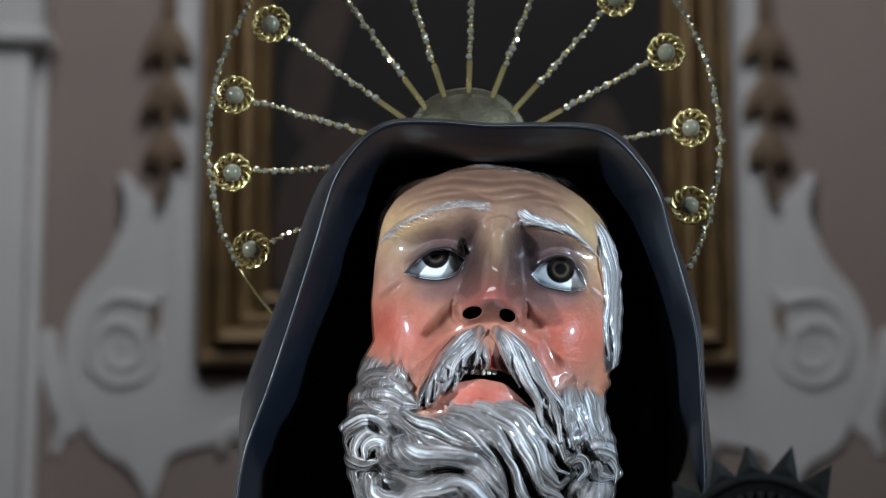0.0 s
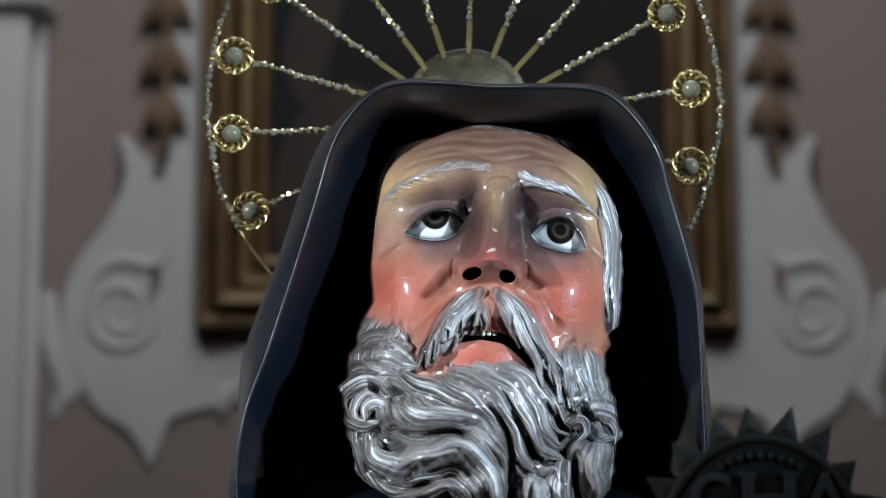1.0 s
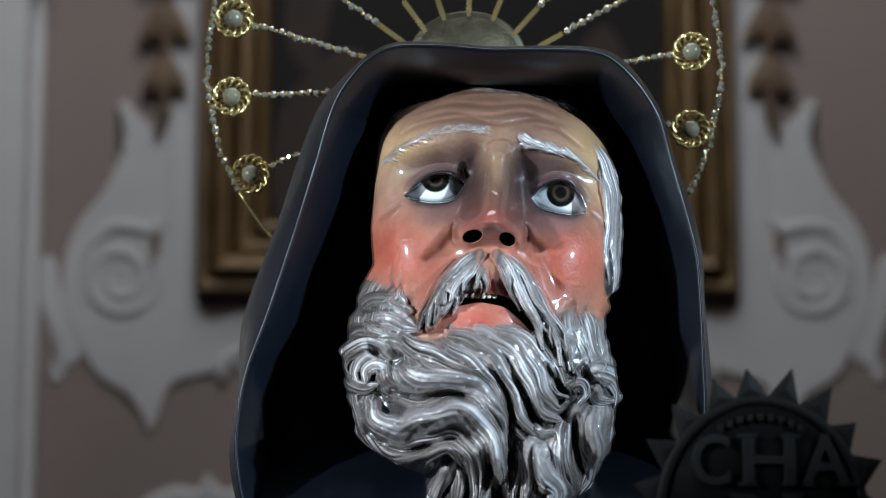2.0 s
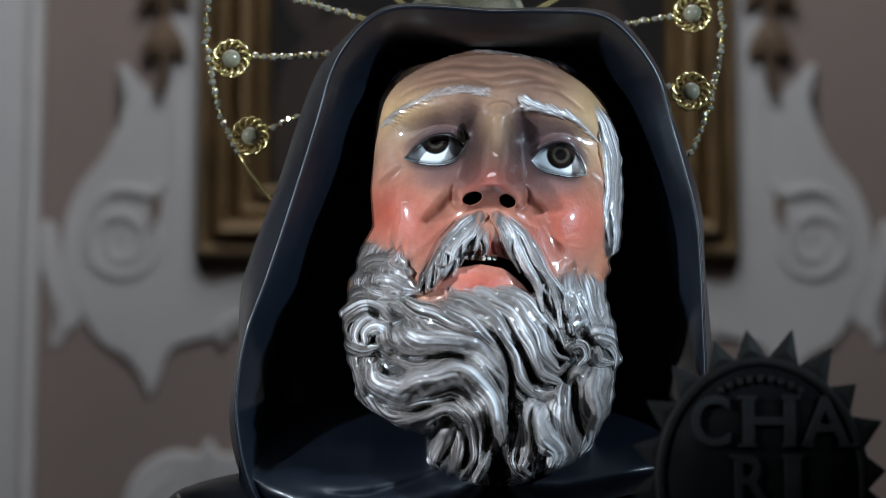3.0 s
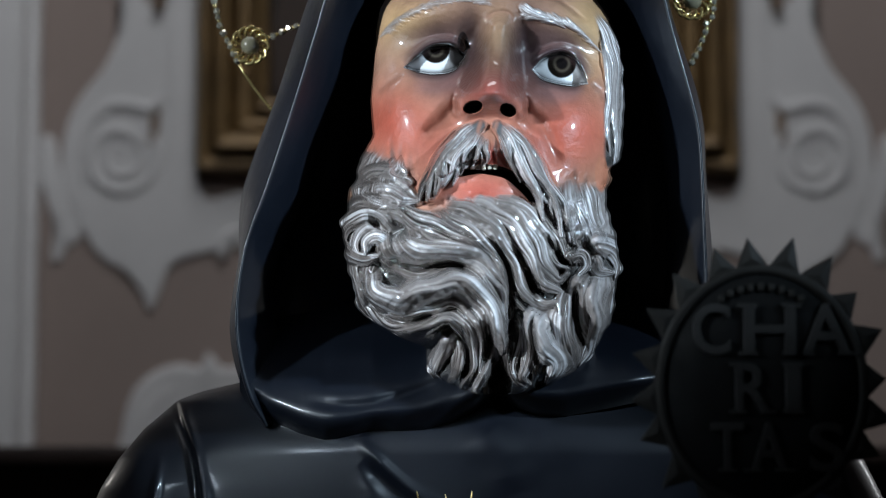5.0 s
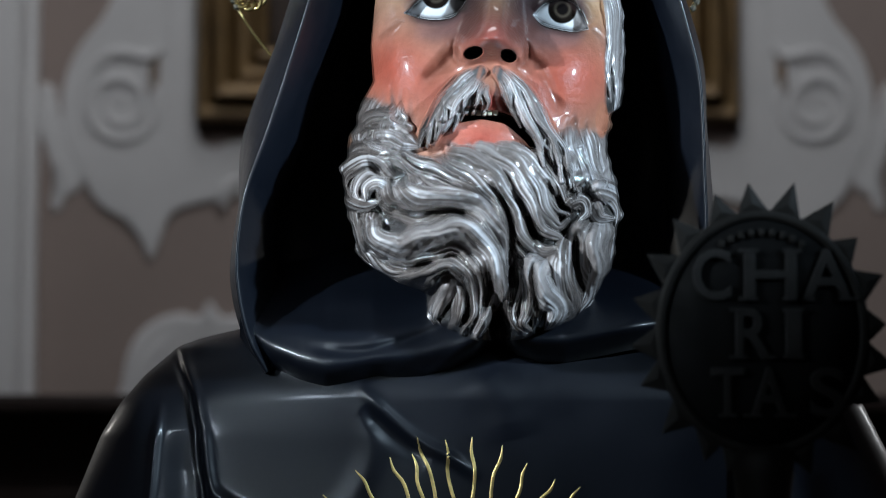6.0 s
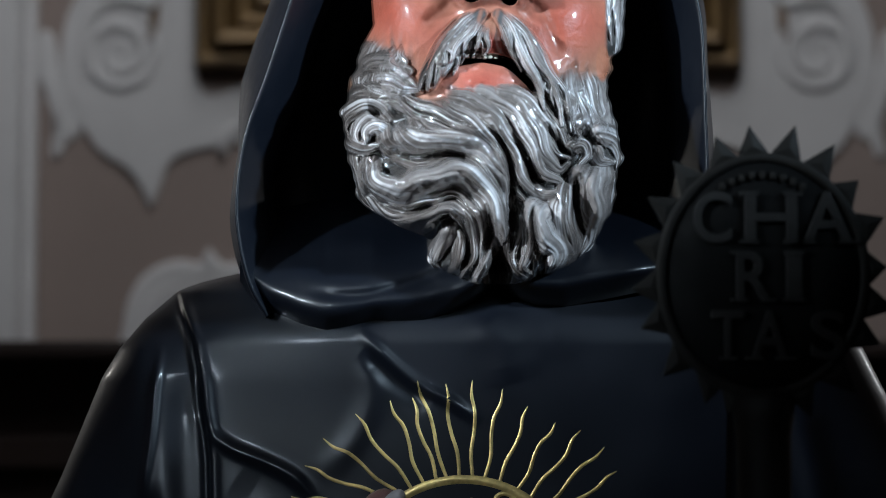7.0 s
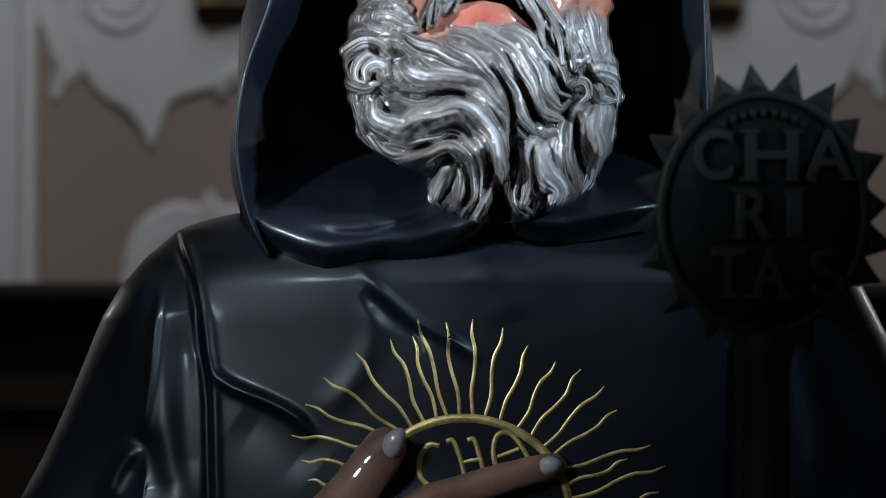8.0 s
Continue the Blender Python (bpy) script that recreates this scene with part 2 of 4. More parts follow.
for side in (1, -1):
    # Broad scroll beside the painting, with its volute, foot and pendant tip.
    stucco("stucco_scroll", side, [
        ([(300, -420), (352, -420), (352, 100), (352, 378), (440, 380), (560, 385), (560, 470), (430, 480), (330, 500), (300, 520), (285, 560), (268, 592), (252, 560), (225, 525), (190, 505), (165, 480), (140, 430), (112, 370), (112, 290), (135, 225), (180, 165), (204, 110), (212, 60), (200, 15), (215, 5), (240, 30), (270, 55), (292, 40), (292, -100), (300, -250)], 0.009, 0.0025),
        ([(70, 292), (95, 290), (108, 350), (130, 410), (150, 440), (140, 470), (120, 480), (108, 505), (92, 500), (96, 450), (84, 400), (70, 360)], 0.007, 0.008),
    ], [
        (spiral(213, 324, 70, 14, 2.1, -0.9), 0.009),
        ([(288, 218), (265, 240), (230, 232), (190, 236), (160, 270), (148, 320), (152, 370)], 0.011),
        ([(395, 500), (400, 470), (420, 455), (450, 450)], 0.010),
    ], "white stucco scroll with a spiral volute beside the painting")
    # Hollow beside the volute, drawn as a thin raised brown plate.
    bm = bmesh.new()
    relief(bm, [(CX + side * x, z) for x, z in spline([w(*p) for p in [(262, 300), (268, 245), (281, 222), (282, 262), (278, 292)]], 5, True)], WALL - 0.0095, 0.004, 0.003)
    tagged(part("stucco_hollow", bm, HUSK, None), "brown patch at the hollow beside the stucco volute", "stucco ornament", kind="structure")
    stucco("stucco_shell", side, [
        ([(225, 900), (222, 800), (240, 735), (275, 700), (320, 685), (355, 690), (372, 665), (395, 690), (430, 690), (470, 700), (480, 800), (480, 900)], 0.014, 0.012),
    ], [
        ([(262, 840), (268, 775), (300, 735), (345, 725)], 0.011),
    ], "white rounded stucco ornament low on the wall")
    # Hanging husks between wall and scroll.
    husk = tagged(new("husk_drop"), "hanging string of brown gilded leaf husks on the wall", "stucco ornament", kind="structure")
    for v in (-225, -125, -30):
        bm = bmesh.new()
        s = 1.0 if v < -40 else 0.85
        for lean in (-1, 0, 1):
            top, tip = (286, v - 48 * s), (286 + lean * 46 * s, v + (34 if lean else 62) * s)
            mid = (286 + lean * 24 * s, v + 5)
            line = np.array([(CX + side * x, WALL - 0.022, z) for x, z in spline([w(*p) for p in (top, mid, tip)], 6)])
            tube(bm, line, [0.003 + 0.0125 * math.sin(math.pi * min(1, 0.1 + 0.9 * k / (len(line) - 1))) for k in range(len(line))], 8, 0.7)
        part("leaf", bm, HUSK, husk)
    bm = bmesh.new()
    line = np.array([(CX + side * x, WALL - 0.02, z) for x, z in spline([w(*p) for p in ((286, -330), (288, -100), (284, 20), (278, 68))], 6)])
    tube(bm, line, 0.008, 8)
    part("stem", bm, HUSK, husk)

# Dark panelled woodwork below.
stall = tagged(new("choir_stall"), "dark brown panelled wooden choir stall against the wall", "choir stall")
part("back_board", box(-2.2, 2.2, 2.86, 2.90, 0.0, 1.496, 0.004), WOOD, stall, smooth=False)
part("top_rail", box(-2.2, 2.2, 2.80, 2.90, 1.496, 1.519, 0.006), WOOD, stall, smooth=False)
for k in range(-3, 4):
    part("stile", box(k * 0.62 - 0.25, k * 0.62 - 0.19, 2.84, 2.86, 0.0, 1.47, 0.004), WOOD, stall, smooth=False)
    part("panel_rail", box(k * 0.62 - 0.19, k * 0.62 + 0.37, 2.84, 2.86, 1.36, 1.40, 0.004), WOOD, stall, smooth=False)

# ---- the statue ----
UNIT = 0.00036  # the carver's unit, in metres
LEAN = radians(6.1574)
ORIGIN = np.array((-0.0002, 0.0068, 1.4908))
AHEAD, UP = np.array((0, math.cos(LEAN), math.sin(LEAN))), np.array((0, -math.sin(LEAN), math.cos(LEAN)))


def carve(u, v, d):
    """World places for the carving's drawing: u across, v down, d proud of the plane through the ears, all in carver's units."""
    u, v, d = (np.asarray(a, float) for a in np.broadcast_arrays(u, v, d))
    far = 4000 * UNIT - d * UNIT
    right, above = (u - 784) / 4000 * far, (441 - v) / 4000 * far
    return ORIGIN + far[..., None] * AHEAD + right[..., None] * np.array((1, 0, 0)) + above[..., None] * UP


def hill(u, v, cu, cv, su, sv, turn=0.0):
    c, s = math.cos(turn), math.sin(turn)
    a, b = (u - cu) * c + (v - cv) * s, -(u - cu) * s + (v - cv) * c
    return np.exp(-0.5 * ((a / su) ** 2 + (b / sv) ** 2))


def step(x, a, b):
    t = np.clip((x - a) / (b - a), 0, 1)
    return t * t * (3 - 2 * t)


def nearest(u, v, line):
    """For places (u, v): distance to a smooth line, how far along it (0 to 1), and on which side."""
    best, along, side = np.full(u.shape, 1e9), np.zeros(u.shape), np.zeros(u.shape)
    seg = np.hypot(*np.diff(line, axis=0).T)
    run = np.r_[0, np.cumsum(seg)] / seg.sum()
    for k in range(len(line) - 1):
        (x0, y0), (x1, y1) = line[k], line[k + 1]
        dx, dy = x1 - x0, y1 - y0
        t = np.clip(((u - x0) * dx + (v - y0) * dy) / (dx * dx + dy * dy + 1e-9), 0, 1)
        ox, oy = u - x0 - t * dx, v - y0 - t * dy
        dist = np.hypot(ox, oy)
        m = dist < best
        best[m], along[m], side[m] = dist[m], (run[k] + t * (run[k + 1] - run[k]))[m], np.sign(ox * dy - oy * dx)[m]
    return best, along, side


class Carving:
    """Collects the surfaces of the one-piece statue."""

    def __init__(self):
        self.verts, self.faces, self.mats, self.paint, self.count = [], [], [], [], 0

    def sheet(self, places, mat, paint=None, wrap=False):
        rows, cols = places.shape[:2]
        at = np.arange(rows * cols).reshape(rows, cols) + self.count
        right = np.roll(at, -1, 1) if wrap else at[:, 1:]
        left = at if wrap else at[:, :-1]
        quads = np.stack([left[:-1], right[:-1], right[1:], left[1:]], -1).reshape(-1, 4)
        self.verts.append(places.reshape(-1, 3))
        self.faces.append(quads)
        self.mats.append(np.full(len(quads), mat) if np.isscalar(mat) else mat[:-1, :-1].ravel())
        self.paint.append(np.zeros((rows * cols, 3)) + 0.02 if paint is None else paint.reshape(-1, 3))
        self.count += rows * cols

    def build(self, name, materials):
        verts, faces, paint = np.vstack(self.verts), np.vstack(self.faces), np.vstack(self.paint)
        mesh = bpy.data.meshes.new(name)
        mesh.from_pydata(verts.tolist(), [], faces.tolist())
        for m in materials:
            mesh.materials.append(m)
        mesh.polygons.foreach_set("material_index", np.concatenate(self.mats).astype(np.int32))
        mesh.polygons.foreach_set("use_smooth", np.ones(len(faces), bool))
        layer = mesh.attributes.new("paint", "FLOAT_COLOR", "POINT")
        layer.data.foreach_set("color", np.c_[paint, np.ones(len(paint))].astype(np.float32).ravel())
        mesh.update()
        return new(name, mesh)


statue = Carving()


def edge(v, pairs, soft=9):
    """A smooth outline, given by a few (v, u) pairs."""
    p = np.array(pairs, float)
    fine = np.arange(p[0, 0] - 30, p[-1, 0] + 30, 1.0)
    raw = np.interp(fine, p[:, 0], p[:, 1])
    raw = np.convolve(np.pad(raw, soft, mode="edge"), np.ones(2 * soft + 1) / (2 * soft + 1), "valid")
    return np.interp(v, fine, raw)


# -- head: one finely carved surface --
LEFT = [(-37, 858), (-33, 800), (-20, 752), (0, 716), (30, 686), (60, 670), (90, 664), (150, 660), (220, 655), (285, 660), (312, 645), (340, 632), (380, 620), (412, 612), (440, 603), (470, 605), (500, 614), (540, 620), (575, 628), (603, 642), (618, 664), (632, 692), (646, 720), (660, 750), (700, 757), (722, 770), (735, 800), (742, 850)]
RIGHT = [(-37, 872), (-33, 925), (-20, 975), (0, 1012), (30, 1046), (60, 1070), (90, 1088), (130, 1100), (180, 1105), (300, 1104), (328, 1096), (350, 1081), (385, 1074), (440, 1084), (480, 1092), (502, 1100), (530, 1098), (560, 1090), (600, 1083), (640, 1068), (680, 1044), (700, 1026), (720, 1000), (735, 960), (742, 900)]
ROWS_V = np.linspace(-37, 742, 600)
lo, hi = edge(ROWS_V, LEFT, 4), edge(ROWS_V, RIGHT, 4)
calm = step(ROWS_V, 40, 110)
lo_calm, hi_calm = lo * (1 - calm) + edge(ROWS_V, LEFT, 28) * calm, hi * (1 - calm) + edge(ROWS_V, RIGHT, 28) * calm
lumps = step(ROWS_V, 300, 340) * (1 - step(ROWS_V, 690, 735))
lo += lumps * (3.2 * np.sin(ROWS_V / 10.5 + 1.2 * np.sin(ROWS_V / 33)) + 1.5 * np.sin(ROWS_V / 4.7))
hi += (lumps + 0.6 * step(ROWS_V, 90, 130) * (1 - step(ROWS_V, 290, 320))) * (3.0 * np.sin(ROWS_V / 11.5 + 1.4 * np.sin(ROWS_V / 27)) + 1.5 * np.sin(ROWS_V / 5.1))
S = np.sin(np.linspace(-1, 1, 420) * math.pi / 2 * 0.97) / math.sin(math.pi / 2 * 0.97)
S = 0.55 * S + 0.45 * np.linspace(-1, 1, 420)
V = np.repeat(ROWS_V[:, None], 420, 1)
U = (lo + hi)[:, None] / 2 + S[None] * ((hi - lo) / 2)[:, None]
across_head = np.clip((U - (lo_calm + hi_calm)[:, None] / 2) / ((hi_calm - lo_calm)[:, None] / 2), -1, 1)
round_ = np.sqrt(np.clip(1 - (0.995 * across_head) ** 2, 0, 1))
D = 150 * round_ ** 0.9 + 0.34 * (np.minimum(V, 470) - 150) - 0.10 * np.maximum(V - 520, 0) - 60
D -= 110 * np.clip((50 - V) / 90, 0, 1) ** 2
SKIN = D.copy()
col = np.zeros(V.shape + (3,)) + (0.37, 0.205, 0.135)


def tint(mask, colour):
    global col
    m = np.clip(mask, 0, 1)[..., None]
    col = col * (1 - m) + np.array(colour) * m


# Broad forms of the face.
D += 16 * hill(U, V, 700, 235, 40, 45) + 16 * hill(U, V, 1020, 245, 42, 48)
D += 14 * hill(U, V, 775, 62, 85, 22, -0.15) + 14 * hill(U, V, 985, 75, 75, 22, 0.3)
D -= 34 * hill(U, V, 782, 140, 58, 36) + 34 * hill(U, V, 985, 152, 58, 38)
D -= 22 * hill(U, V, 838, 120, 16, 30) + 20 * hill(U, V, 925, 125, 16, 32)
# Nose: ridge, ball, wings and nostrils.
t_nose = np.clip((V - 70) / 140, 0, 1)
ridge = 886 - 16 * t_nose
D += (18 + 52 * t_nose) * np.exp(-0.5 * (abs(U - ridge) / (19 + 11 * t_nose)) ** 2.8) * step(V, 55, 95) * (1 - step(V, 205, 258))
D += 26 * hill(U, V, 868, 200, 27, 24) + 32 * hill(U, V, 824, 224, 16, 20) + 29 * hill(U, V, 914, 228, 15, 20)
D -= 9 * hill(U, V, 803, 236, 9, 22, 0.4) + 14 * hill(U, V, 934, 240, 7, 20, -0.4)
nostril = np.maximum(step(1 - ((U - 837) / 17.5) ** 2 - ((V - 234 + 0.15 * (U - 837)) / 11.5) ** 2 , 0.0, 0.35), step(1 - ((U - 899) / 14.5) ** 2 - ((V - 239 - 0.2 * (U - 899)) / 12) ** 2, 0.0, 0.35))
D -= 45 * nostril
# Painted flesh: ruddy cheeks and nose, ochre temples, violet eye sockets; the duller forehead also holds the hood's
# shade as colour.
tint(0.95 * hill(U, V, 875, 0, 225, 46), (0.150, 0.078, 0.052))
tint(0.75 * hill(U, V, 705, 90, 45, 30) + 0.75 * hill(U, V, 1045, 110, 30, 60) + 0.55 * hill(U, V, 880, 130, 22, 40), (0.56, 0.35, 0.16))
tint(0.95 * hill(U, V, 690, 262, 55, 48) + 0.95 * hill(U, V, 1015, 275, 62, 55), (0.47, 0.095, 0.056))
tint(0.95 * hill(U, V, 868, 205, 50, 32) + 0.6 * hill(U, V, 765, 300, 60, 45) + 0.6 * hill(U, V, 960, 310, 40, 50), (0.45, 0.10, 0.07))
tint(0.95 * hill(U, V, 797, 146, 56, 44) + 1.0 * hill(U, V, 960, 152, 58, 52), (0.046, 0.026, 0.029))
# Darker bands under brows and eyes; recess shade beside the nose bridge, painted in.
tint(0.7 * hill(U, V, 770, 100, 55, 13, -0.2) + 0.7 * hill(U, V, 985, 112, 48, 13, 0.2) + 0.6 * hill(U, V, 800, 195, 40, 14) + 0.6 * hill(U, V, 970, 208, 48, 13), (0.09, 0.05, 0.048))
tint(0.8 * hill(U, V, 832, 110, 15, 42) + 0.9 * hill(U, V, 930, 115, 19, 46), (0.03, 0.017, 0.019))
tint(nostril, (0.012, 0.006, 0.005))


def groove(depth, width, pts, dark=0.0, colour=(0.2, 0.09, 0.06)):
    """A furrow (or, with a negative depth, a ridge) along a line; dark is how strongly colour tints it."""
    global D
    line = spline(pts, 6)
    m = (U > line[:, 0].min() - 4 * width) & (U < line[:, 0].max() + 4 * width) & (V > line[:, 1].min() - 4 * width) & (V < line[:, 1].max() + 4 * width)
    dist, along, _ = nearest(U[m], V[m], line)
    f = np.exp(-0.5 * (dist / width) ** 2) * np.clip(1.6 * np.sin(math.pi * along), 0, 1)
    D[m] -= depth * f
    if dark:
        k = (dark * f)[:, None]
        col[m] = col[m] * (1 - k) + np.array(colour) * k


# Wrinkles and folds, carved, with crease shade tinted into the flesh colour.
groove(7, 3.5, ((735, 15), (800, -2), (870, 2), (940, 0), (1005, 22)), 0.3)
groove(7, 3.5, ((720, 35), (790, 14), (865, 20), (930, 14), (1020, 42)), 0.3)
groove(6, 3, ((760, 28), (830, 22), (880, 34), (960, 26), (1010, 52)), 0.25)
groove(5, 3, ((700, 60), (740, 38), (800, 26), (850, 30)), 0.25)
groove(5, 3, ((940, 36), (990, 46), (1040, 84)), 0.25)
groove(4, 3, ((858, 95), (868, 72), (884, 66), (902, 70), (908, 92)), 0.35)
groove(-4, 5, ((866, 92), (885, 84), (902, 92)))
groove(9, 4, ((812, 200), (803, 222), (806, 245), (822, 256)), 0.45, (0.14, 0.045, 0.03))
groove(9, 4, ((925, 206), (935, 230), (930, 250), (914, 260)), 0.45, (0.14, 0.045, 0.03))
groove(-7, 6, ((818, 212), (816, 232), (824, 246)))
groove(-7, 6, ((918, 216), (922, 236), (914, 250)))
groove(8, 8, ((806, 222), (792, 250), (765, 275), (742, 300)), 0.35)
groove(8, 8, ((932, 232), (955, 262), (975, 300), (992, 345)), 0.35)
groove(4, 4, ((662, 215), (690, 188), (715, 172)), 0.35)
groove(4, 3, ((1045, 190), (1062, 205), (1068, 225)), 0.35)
# Folds under the eyes have no depth, only painted-in shade.
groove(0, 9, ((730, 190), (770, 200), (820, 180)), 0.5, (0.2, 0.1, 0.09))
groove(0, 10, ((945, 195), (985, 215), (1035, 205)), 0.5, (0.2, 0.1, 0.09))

# Eyes: inset balls between carved lids.
glassy = np.zeros(V.shape, int)
EYES = (
    (771, 131, 26, ((714, 164), (735, 148), (756, 132), (778, 126), (802, 127), (824, 142)), ((714, 164), (742, 172), (774, 175), (804, 168), (824, 144)), (774, 148)),
    (994, 157, 26, ((941, 168), (961, 149), (988, 140), (1013, 146), (1029, 168), (1041, 193)), ((941, 167), (959, 184), (988, 193), (1016, 196), (1041, 193)), (992, 168)),
)
for iu, iv, ir, upper, lower, ball in EYES:
    up_line, low_line = spline(upper, 8), spline(lower, 8)
    o_up, o_low = np.argsort(up_line[:, 0]), np.argsort(low_line[:, 0])
    top = np.interp(U, up_line[o_up, 0], up_line[o_up, 1], left=1e4, right=1e4)
    bottom = np.interp(U, low_line[o_low, 0], low_line[o_low, 1], left=-1e4, right=-1e4)
    open_ = step(np.minimum(V - top, bottom - V), -1.0, 2.5)
    reach = (abs(U - ball[0]) < 62) & (abs(V - ball[1]) < 50)
    level = np.median(D[reach & (open_ > 0.5)])
    sphere = level - 40 + np.sqrt(np.clip(64**2 - (U - ball[0]) ** 2 - (V - ball[1]) ** 2, 0, None)) - 35
    D = np.where(open_ > 0, D * (1 - open_) + sphere * open_, D)
    glassy[open_ > 0.6] = 3
    r = np.hypot(U - iu, V - iv)
    tint(open_, (0.80, 0.81, 0.82))
    tint(open_ * (1 - step(r, ir - 2, ir + 1)), (0.010, 0.0075, 0.006))
    tint(open_ * np.exp(-0.5 * ((r - 13) / 1.8) ** 2) * 0.7, (0.075, 0.06, 0.045))
    tint(open_ * (1 - step(r, 8, 10)), (0.006, 0.005, 0.005))
    groove(-18, 7, [(a, b - 8) for a, b in upper], 0.85, (0.06, 0.033, 0.036))
    groove(-2.5, 5, [(a, b + 6) for a, b in lower], 0.75, (0.075, 0.042, 0.042))
    groove(4, 4, [(a, b - 19) for a, b in upper], 0.6, (0.12, 0.065, 0.06))
    groove(2, 3.6, upper, 1.0, (0.012, 0.009, 0.009))
    groove(2, 3.2, lower, 1.0, (0.012, 0.009, 0.009))
# Socket shade at the inner eye corner, painted over the ball and its notch.
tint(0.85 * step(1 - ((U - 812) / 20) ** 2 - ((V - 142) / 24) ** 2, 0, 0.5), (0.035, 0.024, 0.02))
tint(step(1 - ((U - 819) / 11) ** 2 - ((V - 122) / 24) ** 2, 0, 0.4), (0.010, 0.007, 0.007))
D -= 9 * hill(U, V, 819, 122, 8, 17)

# Mouth: dark opening, teeth, full lower lip.
D += 26 * hill(U, V, 858, 378, 62, 26) + 30 * hill(U, V, 872, 312, 22, 20) + 14 * hill(U, V, 869, 288, 10, 20)
mouth_top = edge(U, ((795, 362), (815, 339), (850, 334), (895, 339), (930, 362), (968, 436)), 9)
mouth_low = edge(U, ((795, 364), (815, 358), (850, 352), (895, 360), (930, 392), (968, 440)), 9)
gape = step(np.minimum(V - mouth_top, mouth_low - V), 0, 5) * step(U, 790, 800) * (1 - step(U, 964, 972))
D -= 60 * gape
tint(0.9 * hill(U, V, 850, 385, 60, 30), (0.46, 0.09, 0.062))
tint(0.9 * hill(U, V, 872, 322, 22, 14), (0.40, 0.06, 0.045))
tint(gape, (0.010, 0.005, 0.004))
for k in range(6):
    cu = 826 + 10 * k
    tooth = step(1 - ((U - cu) / 5.0) ** 4 - ((V - 341 + 0.5 * abs(k - 3)) / 5) ** 4, 0, 0.5)
    D = D * (1 - tooth) + (SKIN + 16) * tooth
    tint(tooth, (0.8, 0.76, 0.62))

# Hair and beard: carved locks laid over the head.
BED = SKIN + 4
left_side = step(-U, -900, -840)
BED += 11 * np.sin(2 * math.pi * (V + 0.10 * (U - 700) - 8) / 76) * step(V, 425, 470) * left_side
BED += 9 * np.sin(2 * math.pi * (U - 0.45 * (V - 500)) / 62) * step(V, 425, 470) * (1 - left_side)
BED += 16 * hill(U, V, 708, 575, 46, 20, 0.15) + 12 * hill(U, V, 752, 488, 44, 14, 0.1) + 14 * hill(U, V, 965, 645, 26, 40) + 12 * hill(U, V, 1064, 590, 20, 60)
ragged = 9 * np.sin(U / 6.1 + 1.5 * np.sin(U / 15.0)) + 5 * np.sin(U / 2.9 + V / 40)
cover = np.maximum.reduce([step(V + 1.3 * ragged, 290, 362) * (1 - step(U + 0.25 * V + ragged * 0.4, 795, 835)), step(V + ragged - 0.25 * (U - 1000), 335, 385) * step(U, 985, 1010), step(V + 0.25 * ragged, 388 + 0.20 * abs(U - 850), 412 + 0.20 * abs(U - 850)), step(U - 0.18 * np.minimum(V - 170, 0), 1066, 1074) * step(V, 60, 100) * (1 - step(V, 335, 350))])
glassy[cover > 0.5] = 4
swirl = np.sin(0.21 * V + 0.13 * U + 2.2 * np.sin(0.024 * U + 0.7) + 1.5 * np.sin(0.031 * V))
streak = np.sin(U / 2.3 + 2 * np.sin(V / 21)) + 0.8 * np.sin(U / 4.7 + V / 9.0 + 1.7 * np.sin(V / 33))
D = D * (1 - cover) + (BED - 4 + 3 * swirl) * cover
# Hair bed under the locks, darkened to put recess shade into the colour.
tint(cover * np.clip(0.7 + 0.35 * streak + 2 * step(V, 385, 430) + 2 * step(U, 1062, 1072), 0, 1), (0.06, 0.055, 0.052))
# Body of the moustache.
for pts, wide in ((((850, 266), (812, 300), (778, 345), (762, 390)), 25), (((880, 266), (922, 318), (960, 372), (990, 440)), 24)):
    dist, along, _ = nearest(U, V, spline(pts, 6))
    body = step(1 - dist / (wide * (0.5 + 0.6 * np.sin(math.pi * np.clip(along, 0, 1)))), 0, 0.5)
    D += 16 * body
    tint(body * np.clip(0.85 + 0.3 * streak, 0, 1), (0.09, 0.087, 0.087))
fill = step(V + 0.3 * ragged, 278 + 0.55 * np.maximum(848 - U, 0), 296 + 0.55 * np.maximum(848 - U, 0)) * (1 - step(V, mouth_top - 9, mouth_top - 4)) * step(U, 768, 785) * (1 - step(U, 852, 860))
D += 13 * fill
tint(fill, (0.10, 0.095, 0.092))
glassy[fill > 0.5] = 4
rng = np.random.RandomState(4)
swell = 1.7


